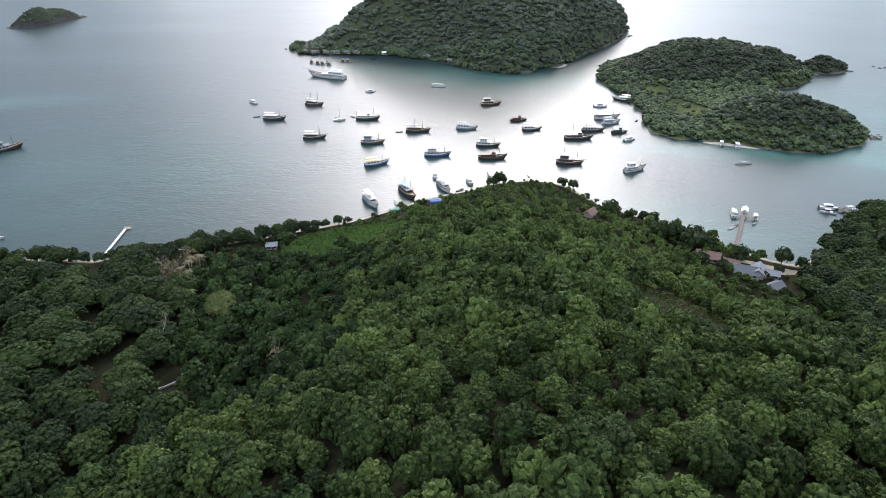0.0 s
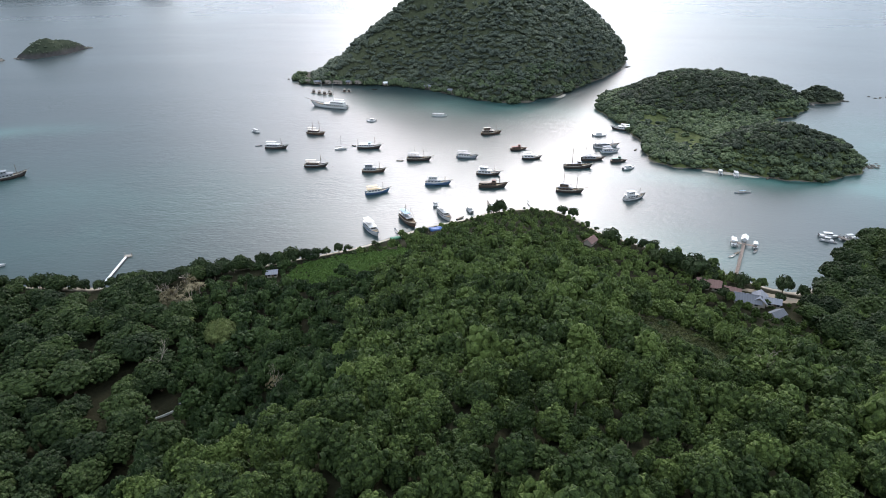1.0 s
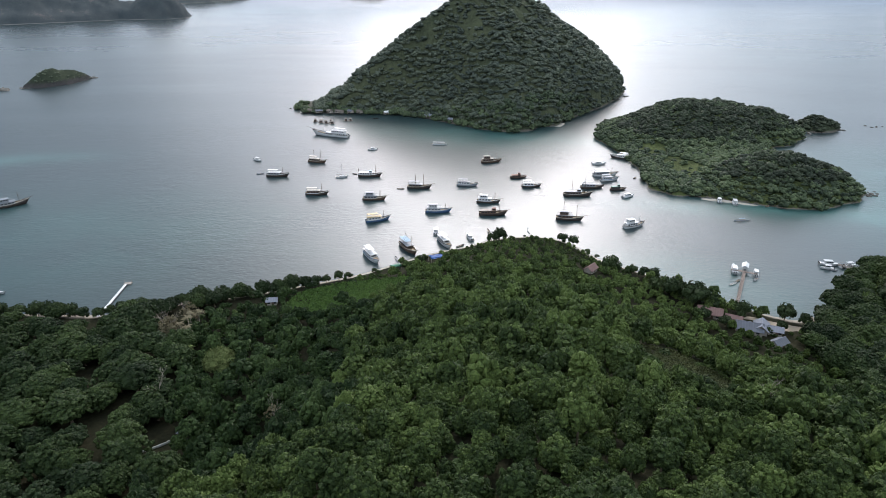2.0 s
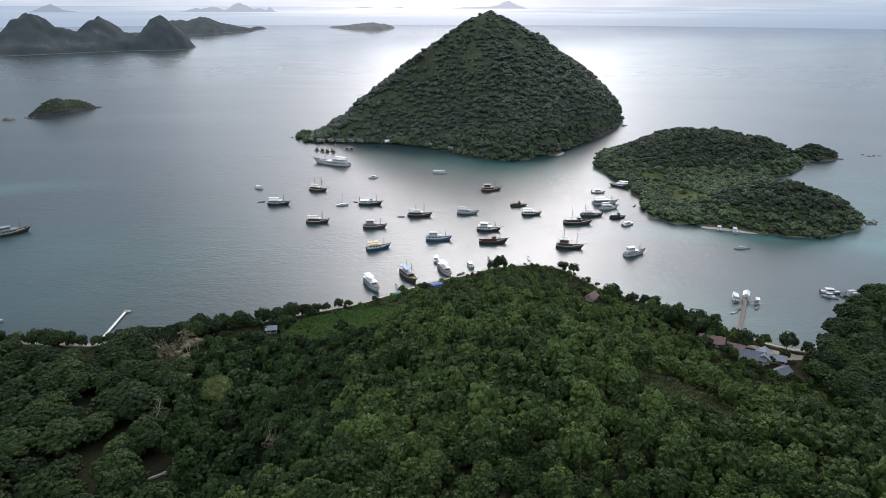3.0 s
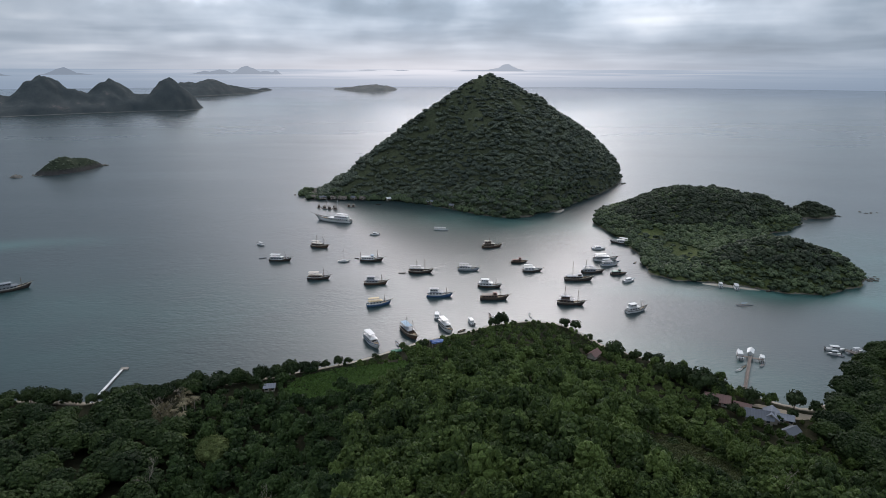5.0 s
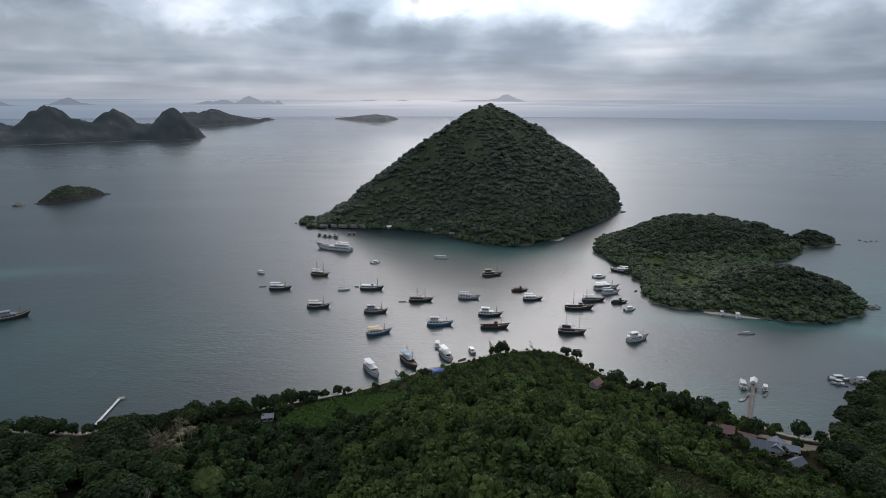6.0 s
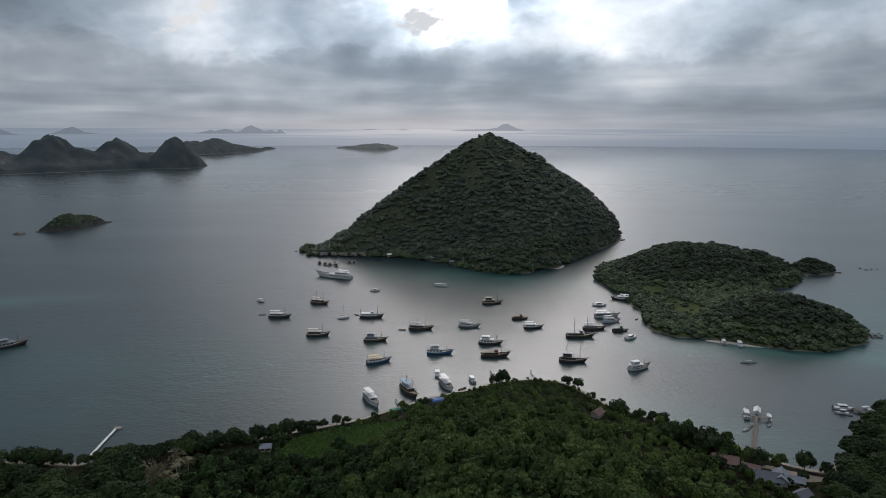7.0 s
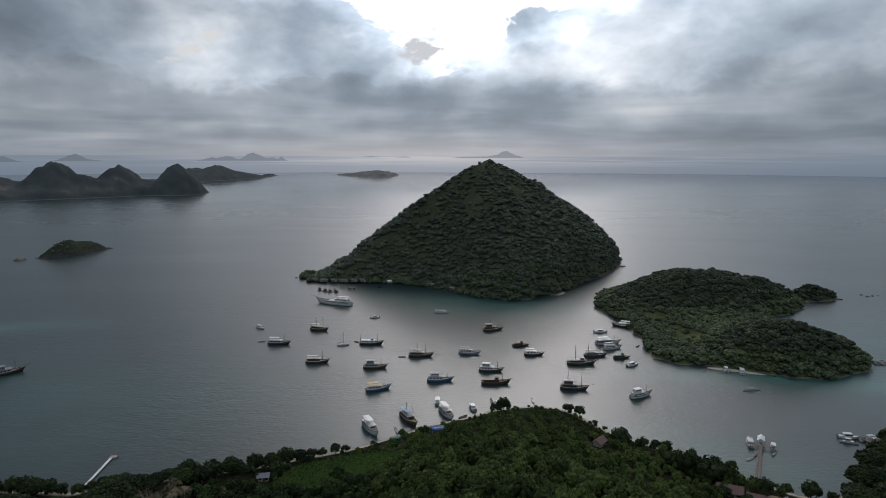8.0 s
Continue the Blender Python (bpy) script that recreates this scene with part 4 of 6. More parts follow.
def meadow(x, y):
    """True on the two grassy patches of the low island's saddle."""
    return (((x - 158) / 10) ** 2 + ((y - 461) / 11) ** 2 + 0.6 * wobble(x, y, 10, 5) < 0.9) | (((x - 168) / 13) ** 2 + ((y - 416) / 27) ** 2 + 0.7 * wobble(x, y, 12, 3) < 1)


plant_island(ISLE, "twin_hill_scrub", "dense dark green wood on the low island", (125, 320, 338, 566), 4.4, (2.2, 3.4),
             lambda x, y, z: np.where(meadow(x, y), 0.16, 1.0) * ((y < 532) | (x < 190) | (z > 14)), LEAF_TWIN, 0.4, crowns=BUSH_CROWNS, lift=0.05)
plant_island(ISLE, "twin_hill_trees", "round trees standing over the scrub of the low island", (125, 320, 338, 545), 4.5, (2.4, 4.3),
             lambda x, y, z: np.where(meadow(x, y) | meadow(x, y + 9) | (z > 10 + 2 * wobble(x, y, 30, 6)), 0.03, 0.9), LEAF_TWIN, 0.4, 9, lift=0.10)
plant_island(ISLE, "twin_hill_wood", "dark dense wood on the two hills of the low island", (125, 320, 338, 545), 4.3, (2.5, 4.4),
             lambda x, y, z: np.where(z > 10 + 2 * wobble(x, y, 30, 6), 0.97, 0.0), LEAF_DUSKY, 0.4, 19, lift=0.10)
plant_island(ISLET, "islet_wood", "trees on the round islet", (310, 355, 530, 565), 3.4, (2.4, 4.2), lambda x, y, z: 0.97 + 0 * x, LEAF_DUSKY, 0.3, sink=0.25)
plant_island(WEST_ISLET, "grassy_islet_bushes", "low bushes on the grassy islet", (-500, -450, 750, 840), 4.0, (1.0, 2.0), lambda x, y, z: 0.5 + 0 * x)


def shore_path():
    """A pale sandy path behind the beach, round the point."""
    xs = np.concatenate([np.linspace(-46, 60, 60), np.linspace(61, 79, 24)])
    ys = np.interp(xs, SHORE_X, SHORE_Y)
    for _ in range(3):
        ys[1:-1] = (ys[:-2] + 2 * ys[1:-1] + ys[2:]) / 4
    p = np.stack([xs, ys], 1)
    d = np.gradient(p, axis=0)
    nrm = np.stack([d[:, 1], -d[:, 0]], 1) / np.hypot(d[:, 0], d[:, 1])[:, None]
    verts, quads = [], []
    for q, m in zip(p, nrm):
        for off in (1.4, 2.2, 3.6, 4.2):
            v = q + m * off
            lift = 0.14 if off in (2.2, 3.6) else -0.1
            verts.append((v[0], v[1], float(ground_z(v[0], v[1])) + lift))
    for i in range(len(p) - 1):
        for k in range(3):
            quads.append((4 * i + k, 4 * i + k + 1, 4 * i + 5 + k, 4 * i + 4 + k))
    quads = np.array(quads)[:, ::-1]
    tagged(solid("path", mesh_from("path", verts, None, quads, True), PATH_SAND), "pale sandy path behind the beach", "path", kind="structure")


def yard():
    """Trodden sand between the houses and the beach, laid on the ground."""
    verts, quads, rings, steps = [], [], 7, 40
    for i in range(rings):
        for k in range(steps):
            a, q = 2 * math.pi * k / steps, i / (rings - 1)
            w = 1 + 0.18 * math.sin(3 * a + 1) + 0.10 * math.sin(7 * a)
            x, y = 129 + 12 * q * w * math.cos(a) - 2 * q * math.sin(a), 207.5 + 5.0 * q * w * math.sin(a) - 4 * q * math.cos(a)
            verts.append((x, y, float(ground_z(x, y)) + 0.05 - 0.25 * (i == rings - 1)))
    for i in range(rings - 1):
        for k in range(steps):
            b = (k + 1) % steps
            quads.append((i * steps + k, (i + 1) * steps + k, (i + 1) * steps + b, i * steps + b))
    tagged(solid("yard", mesh_from("yard", verts, None, quads, True), YARD_SAND), "trodden brown sand yard behind the beach", "ground", kind="structure")


def beach(label, cx, cy, a, b, turn):
    """A low bank of pale sand rising out of the shallows."""
    verts, quads, rings, steps = [], [], 6, 36
    for i in range(rings):
        for k in range(steps):
            t, q = 2 * math.pi * k / steps, i / (rings - 1)
            w = q * (1 + 0.15 * math.sin(3 * t + cx) + 0.08 * math.sin(5 * t))
            verts.append((a * w * math.cos(t), b * w * math.sin(t), 0.7 - 1.1 * q * q))
    for i in range(rings - 1):
        for k in range(steps):
            e = (k + 1) % steps
            quads.append((i * steps + k, (i + 1) * steps + k, (i + 1) * steps + e, i * steps + e))
    ob = solid("beach", mesh_from("beach", verts, None, quads, True), PATH_SAND)
    ob.matrix_basis = pose(cx, cy, 0, 0, 0, turn)
    tagged(ob, label, "beach", kind="structure")


PATH_SAND = plain("pale_sand", (0.30, 0.27, 0.225), 0.95, 0, 0.35, 0.6, 0.3)
YARD_SAND = plain("brown_sand", (0.22, 0.18, 0.135), 0.95, 0, 0.4, 0.5, 0.3)
yard()
shore_path()
beach("narrow spit of pale sand at the foot of the steep island", 108.0, 563.5, 11, 3.5, 55)
beach("strip of pale sand along the low island", 172.0, 355.5, 20, 3.0, -24)


def twig_tree(label, x, y, height, seed, leaf=None, fans=0):
    """A bare or half-withered tree: a forked trunk with many thin twigs, with a few dry leaf tufts if fans are given."""
    r = random.Random(seed)
    ob = new("bare_tree")
    verts, quads = [], []

    def limb(p, d, length, width, depth):
        q = p + d * length
        first = len(verts)
        side = d.orthogonal().normalized()
        other = d.cross(side)
        for c, w in ((p, width), (q, width * 0.55)):
            for k in range(4):
                a = k * math.pi / 2
                verts.append(c + side * (w * math.cos(a)) + other * (w * math.sin(a)))
        for k in range(4):
            b = (k + 1) % 4
            quads.append((first + k, first + b, first + 4 + b, first + 4 + k))
        if depth:
            for _ in range(3 if depth > 1 else 4):
                limb(q, (d + Vector((r.uniform(-0.8, 0.8), r.uniform(-0.8, 0.8), r.uniform(-0.2, 0.5)))).normalized(), length * r.uniform(0.5, 0.8), width * 0.5, depth - 1)

    limb(Vector((0, 0, -0.4)), Vector((0.05, 0.02, 1)).normalized(), height * 0.45, height * 0.025, 4)
    solid("trunk", mesh_from("trunk", [v[:] for v in verts], None, quads), BARK_PALE, ob)
    if leaf:
        v, t, q = crown(seed, 6, fans, 0.14, 1.1)
        top = solid("crown", mesh_from("crown", v, np.zeros((0, 3), int), q), leaf, ob)
        top.matrix_basis = Matrix.LocRotScale((0, 0, height * 0.3), None, (height * 0.42, height * 0.42, height * 0.55))
    ob.matrix_basis = pose(x, y, float(ground_z(x, y)), 0, 0, r.uniform(0, 360))
    return tagged(ob, label, "tree")


BARK_PALE = plain("pale_dry_bark", (0.21, 0.18, 0.15), 0.9, 0, 0.3, 3.0)
LEAF_DRY = leaf_material("dry_brown_leaves", (0.075, 0.064, 0.038), (0.14, 0.118, 0.070), (0.21, 0.180, 0.115))
LEAF_OLIVE = leaf_material("olive_leaves", (0.057, 0.075, 0.025), (0.090, 0.112, 0.037), (0.125, 0.147, 0.053))


def palm(label, x, y, height, seed, leaf, count=13):
    """A palm: a bent ringed trunk and drooping fronds, each of many leaflets."""
    r = random.Random(seed)
    ob = new("palm_tree")
    verts, quads = [], []
    lean = (r.uniform(-0.12, 0.12) * height, r.uniform(-0.12, 0.12) * height)
    for i in range(9):
        q = i / 8
        w = 0.20 * (1 - 0.45 * q) * (1.12 if i % 2 else 1.0)
        for k in range(7):
            a = 2 * math.pi * k / 7
            verts.append((lean[0] * q * q + w * math.cos(a), lean[1] * q * q + w * math.sin(a), -0.5 + (height + 0.5) * q))
    for i in range(8):
        for k in range(7):
            b = (k + 1) % 7
            quads.append((7 * i + k, 7 * i + b, 7 * i + 7 + b, 7 * i + 7 + k))
    solid("trunk", mesh_from("trunk", verts, None, quads, True), BARK_PALE, ob)
    for f in range(count):
        a = 2 * math.pi * f / count + r.uniform(-0.2, 0.2)
        rise, reach = r.uniform(-0.1, 0.9), r.uniform(1.5, 2.3)
        fv, fq = [], []
        for i in range(10):
            q = (i + 0.5) / 10
            c = Vector((lean[0] + reach * q * math.cos(a), lean[1] + reach * q * math.sin(a), height + rise * q * 1.6 - 1.9 * q * q))
            along, side = Vector((math.cos(a), math.sin(a), 0)), Vector((-math.sin(a), math.cos(a), 0))
            long = 0.34 * math.sin(math.pi * min(q * 0.9 + 0.1, 1.0)) + 0.12
            for sgn in (-1, 1):
                first = len(fv)
                tip = c + side * (sgn * long) + along * 0.3 - Vector((0, 0, 0.35 * long))
                fv += [(c - along * 0.12)[:], (c + along * 0.14)[:], (tip + along * 0.05)[:], (tip - along * 0.05)[:]]
                fq.append((first, first + 1, first + 2, first + 3))
        solid("frond", mesh_from("frond", fv, None, fq), leaf, ob)
    ob.matrix_basis = pose(x, y, float(ground_z(x, y)), 0, 0, 0)
    return tagged(ob, label, "palm", "palms near the shore")


for px, py, ph, mat in [(-92.0, 200.0, 8.5, LEAF_DRY), (-90.5, 196.0, 9.0, LEAF_DRY), (-89.5, 191.5, 8.0, LEAF_DRY), (-94.5, 197.0, 7.0, LEAF_DRY), (-88.0, 187.0, 7.5, LEAF_DRY), (-91.0, 205.0, 6.5, LEAF_DRY), (-86.0, 181.0, 6.0, LEAF_OLIVE)]:
    palm("dry palm with brown drooping fronds" if mat is LEAF_DRY else "small palm with olive fronds", px, py, ph, int(-px * 7 + py), mat)


def low_wall(label, x0, y0, x1, y1, height):
    ob = new("low_wall")
    length, count = math.hypot(x1 - x0, y1 - y0), 6
    for k in range(count):
        q = (k + 0.5) / count
        x, y = (x1 - x0) * q, (y1 - y0) * q
        z = float(ground_z(x0 + x, y0 + y))
        part("wall_section", one(box, x, y, z + height / 2 - 0.2, length / count - 0.04, 0.25, height + 0.4, math.atan2(y1 - y0, x1 - x0)), CONCRETE, ob)
    ob.matrix_basis = pose(x0, y0, 0)
    return tagged(ob, label, "wall")


twig_tree("dead tree with a tuft of withered brown leaves", -44.0, 134.0, 8.0, 3, LEAF_DRY, 70)
twig_tree("half-withered tree with dry brown leaves", -98.0, 196.0, 11.0, 5, LEAF_DRY, 170)
twig_tree("withered tree with brown leaves near the shore", -95.0, 207.0, 9.0, 8, LEAF_DRY, 130)
twig_tree("thin bare tree among the big shade trees", -86.0, 158.0, 10.0, 12)
twig_tree("thin bare tree on the wooded slope", 62.0, 96.0, 8.0, 15)
plant_things("round_tree", np.array([[-73.0, 174.6, float(ground_z(-73.0, 174.6)) + 0.8, 6.2, 0.4, 1.05]]), [crown(140, 26, 1500, 0.045, 1.05)], LEAF_OLIVE, 0.5, 0.06, 4, "round olive-green tree with a smooth dome", "trees of the slope foot")
plant_things("bright_tree", np.array([[64.0, 75.0, float(ground_z(64.0, 75.0)) + 0.4, 4.6, 1.4, 0.8], [70.0, 79.0, float(ground_z(70.0, 79.0)) + 0.4, 4.0, 0.4, 0.8]]), [crown(150, 14, 1400, 0.05, 0.9)], LEAF_FIELD, 0.5, 0.06, 4, "spreading bright green tree on the slope", "trees of the slope")


# ---------------------------------------------------------------- boats
WHITE_PAINT = plain("white_boat_paint", (0.44, 0.44, 0.435), 0.35, 0, 0.12, 1.5)
CREAM_PAINT = plain("cream_boat_paint", (0.34, 0.31, 0.26), 0.45, 0, 0.2, 1.5)
BROWN_WOOD = plain("oiled_brown_wood", (0.075, 0.046, 0.030), 0.5, 0, 0.35, 2.0)
DARK_WOOD = plain("dark_tarred_wood", (0.045, 0.034, 0.028), 0.55, 0, 0.35, 2.0)
GREY_WOOD = plain("weathered_grey_wood", (0.25, 0.22, 0.19), 0.8, 0, 0.35, 3.0, 0.3)
BLUE_PAINT = plain("blue_boat_paint", (0.05, 0.095, 0.18), 0.4, 0, 0.2, 1.5)
PALE_BLUE = plain("pale_blue_canvas", (0.26, 0.35, 0.43), 0.7, 0, 0.2, 2.0)
GREEN_PAINT = plain("green_boat_paint", (0.07, 0.15, 0.11), 0.5, 0, 0.2, 1.5)
YELLOW_PAINT = plain("yellow_roof_paint", (0.36, 0.27, 0.13), 0.5, 0, 0.2, 1.5)
RED_PAINT = plain("rust_red_paint", (0.15, 0.066, 0.052), 0.6, 0, 0.25, 1.5)
GREY_PAINT = plain("grey_boat_paint", (0.20, 0.21, 0.225), 0.5, 0, 0.2, 1.5)
DECK_WOOD = plain("teak_deck", (0.30, 0.22, 0.14), 0.7, 0, 0.25, 4.0)
WINDOW_DARK = plain("dark_window_glass", (0.02, 0.025, 0.03), 0.08, 0, 0.1)
ROPE = plain("rope", (0.20, 0.18, 0.15), 0.9)
RUBBER = plain("black_rubber", (0.03, 0.03, 0.03), 0.7)


def box(bm, cx, cy, cz, sx, sy, sz, turn=0.0, bevel=0.0):
    """Adds a box, sizes full, with softened edges if bevel is given."""
    made = bmesh.ops.create_cube(bm, size=1.0)["verts"]
    if bevel:
        edges = list({e for v in made for e in v.link_edges})
        bmesh.ops.scale(bm, vec=(sx, sy, sz), verts=made)
        out = bmesh.ops.bevel(bm, geom=edges, offset=bevel, segments=2, affect="EDGES", profile=0.6)
        made = list({v for f in out["faces"] for v in f.verts} | {v for v in made if v.is_valid})
    else:
        bmesh.ops.scale(bm, vec=(sx, sy, sz), verts=made)
    if turn:
        bmesh.ops.rotate(bm, cent=(0, 0, 0), matrix=Matrix.Rotation(turn, 3, "Z"), verts=made)
    bmesh.ops.translate(bm, vec=(cx, cy, cz), verts=made)
    return made


def rod(bm, a, b, ra, rb=None, sides=6):
    """Adds a tapered rod from a to b."""
    a, b = Vector(a), Vector(b)
    made = bmesh.ops.create_cone(bm, cap_ends=True, segments=sides, radius1=ra, radius2=ra if rb is None else rb, depth=(b - a).length)["verts"]
    m = Matrix.Translation((a + b) / 2) @ (b - a).to_track_quat("Z", "Y").to_matrix().to_4x4()
    bmesh.ops.transform(bm, matrix=m, verts=made)


def one(make, *args, **kw):
    bm = bmesh.new()
    make(bm, *args, **kw)
    return bm


def hull_bmesh(length, beam, free, bow_rise, rake, stern=0.75, keel=0.5, wall=0.0):
    """A lofted hull: x forward, waterline at z = 0. wall > 0 leaves it open, with that plank thickness."""
    bm = bmesh.new()
    n, rows = 14, []
    for i in range(n + 1):
        t = i / n
        half = beam / 2 * (stern + (1 - stern) * min(1, t / 0.45)) if t < 0.45 else beam / 2 * max(1 - ((t - 0.45) / 0.55) ** 2.3, 0.015)
        top = free * (1 + 0.22 * (1 - min(t / 0.4, 1)) ** 2) + bow_rise * t ** 3.2
        x = -length / 2 + length * t
        lean = rake * t ** 4
        low = -keel * (1 - t ** 6)
        ring = [(x + lean, half, top), (x + lean * 0.5, half * 0.97, top * 0.5), (x, half * 0.86, 0.02), (x - lean * 0.3, half * 0.5, low * 0.8), (x - lean * 0.3, 0, low)]
        ring = ring + [(px, -py, pz) for px, py, pz in ring[-2::-1]]
        if wall:
            ring += [(x + lean - wall * (t > 0.9), -max(half - wall, 0.005), top), (x + lean - wall * (t > 0.9), -max(half * 0.8 - wall, 0.004), free * 0.25 + bow_rise * 0.4 * t ** 3),
                     (x + lean - wall * (t > 0.9), max(half * 0.8 - wall, 0.004), free * 0.25 + bow_rise * 0.4 * t ** 3), (x + lean - wall * (t > 0.9), max(half - wall, 0.005), top)]
        rows.append([bm.verts.new(p) for p in ring])
    count = len(rows[0])
    for a, b in zip(rows, rows[1:]):
        for k in range(count if wall else count - 1):
            j = (k + 1) % count
            bm.faces.new((a[k], a[j], b[j], b[k]))
    bm.faces.new(rows[0][:9][::-1])
    bm.faces.new(rows[-1][:9])
    bmesh.ops.recalc_face_normals(bm, faces=bm.faces)
    return bm


def deck_bmesh(length, beam, free, bow_rise, rake, stern=0.75):
    bm = bmesh.new()
    n, last = 14, None
    for i in range(n + 1):
        t = i / n
        half = beam / 2 * (stern + (1 - stern) * min(1, t / 0.45)) if t < 0.45 else beam / 2 * max(1 - ((t - 0.45) / 0.55) ** 2.3, 0.015)
        z = 0.72 * (free * (1 + 0.22 * (1 - min(t / 0.4, 1)) ** 2)) + 0.85 * bow_rise * t ** 3.2
        x = -length / 2 + length * t + rake * t ** 4 * 0.9
        pair = (bm.verts.new((x, half * 0.95, z)), bm.verts.new((x, -half * 0.95, z)))
        if last:
            bm.faces.new((last[0], last[1], pair[1], pair[0]))
        last = pair
    bmesh.ops.recalc_face_normals(bm, faces=bm.faces)
    return bm


def strake_bmesh(length, beam, free, bow_rise, rake, stern, y_sign):
    """A rubbing band along the top edge of one side."""
    bm = bmesh.new()
    n, last = 14, None
    for i in range(n + 1):
        t = i / n
        half = beam / 2 * (stern + (1 - stern) * min(1, t / 0.45)) if t < 0.45 else beam / 2 * max(1 - ((t - 0.45) / 0.55) ** 2.3, 0.015)
        top = free * (1 + 0.22 * (1 - min(t / 0.4, 1)) ** 2) + bow_rise * t ** 3.2
        x = -length / 2 + length * t + rake * t ** 4
        ring = [bm.verts.new((x, y_sign * (half + dy), top + dz)) for dy, dz in ((-0.06, 0.1), (0.09, 0.1), (0.09, -0.16), (-0.06, -0.16))]
        if last:
            for k in range(4):
                j = (k + 1) % 4
                bm.faces.new((last[k], last[j], ring[j], ring[k]))
        else:
            bm.faces.new(ring)
        last = ring
    bm.faces.new(last)
    bmesh.ops.recalc_face_normals(bm, faces=bm.faces)
    return bm


def add_windows(parent, x0, x1, y, z, count, w, h):
    for k in range(count):
        cx = x0 + (x1 - x0) * (k + 0.5) / count
        for sgn in (-1, 1):
            part("window", one(box, cx, sgn * (y + 0.015), z, w, 0.05, h), WINDOW_DARK, parent)


def add_house(boat, x0, x1, width, z, height, walls, roof, windows, over=0.35):
    """A deckhouse with windows under an overhanging cambered roof."""
    house = part("deckhouse", one(box, (x0 + x1) / 2, 0, z + height / 2, x1 - x0, width, height, bevel=0.06), walls, boat)
    if windows:
        add_windows(house, x0 + 0.3, x1 - 0.3, width / 2, z + height * 0.62, windows, (x1 - x0) / windows * 0.55, height * 0.34)
        part("window", one(box, x1 + 0.015, 0, z + height * 0.62, 0.05, width * 0.7, height * 0.34), WINDOW_DARK, house)
    bm = bmesh.new()
    box(bm, (x0 + x1) / 2, 0, z + height + 0.07, x1 - x0 + 2 * over, width + 2 * over, 0.12, bevel=0.05)
    box(bm, (x0 + x1) / 2, 0, z + height + 0.15, x1 - x0 + over, width * 0.6, 0.08, bevel=0.03)
    part("roof", bm, roof, boat)


def add_awning(boat, x0, x1, width, z, height, roof, post_mat, posts=3):
    bm = bmesh.new()
    box(bm, (x0 + x1) / 2, 0, z + height, x1 - x0, width, 0.10, bevel=0.04)
    box(bm, (x0 + x1) / 2, 0, z + height + 0.07, x1 - x0 - 0.3, width * 0.6, 0.08, bevel=0.03)
    part("awning", bm, roof, boat)
    for k in range(posts):
        x = x0 + 0.15 + (x1 - x0 - 0.3) * k / max(posts - 1, 1)
        for sgn in (-1, 1):
            part("post", one(rod, (x, sgn * (width / 2 - 0.15), z - 0.1), (x, sgn * (width / 2 - 0.15), z + height), 0.05), post_mat, boat)


def add_rail(boat, x0, x1, y, z, mat, height=0.8):
    for sgn in (-1, 1):
        bm = bmesh.new()
        for k in range(6):
            x = x0 + (x1 - x0) * k / 5
            rod(bm, (x, sgn * y, z), (x, sgn * y, z + height), 0.03, sides=4)
        for q in (0.5, 1.0):
            rod(bm, (x0, sgn * y, z + height * q), (x1, sgn * y, z + height * q), 0.03, sides=4)
        part("railing", bm, mat, boat)


def add_mast(boat, x, z, top, mat, lean_to=None, half=1.5):
    mast = part("mast", one(rod, (x, 0, z), (x - 0.1, 0, top), 0.13, 0.06, 8), mat, boat)
    part("crosstree", one(rod, (x - 0.05, -half * 0.4, z + (top - z) * 0.72), (x - 0.05, half * 0.4, z + (top - z) * 0.72), 0.035), mat, mast)
    ends = [(x - 0.6, half, z + 0.2), (x - 0.6, -half, z + 0.2), (x + 0.9, half * 0.9, z + 0.2), (x + 0.9, -half * 0.9, z + 0.2)] + ([lean_to] if lean_to else [])
    for e in ends:
        part("shroud", one(rod, e, (x - 0.1, 0, top - 0.3), 0.022, sides=3), ROPE, mast)


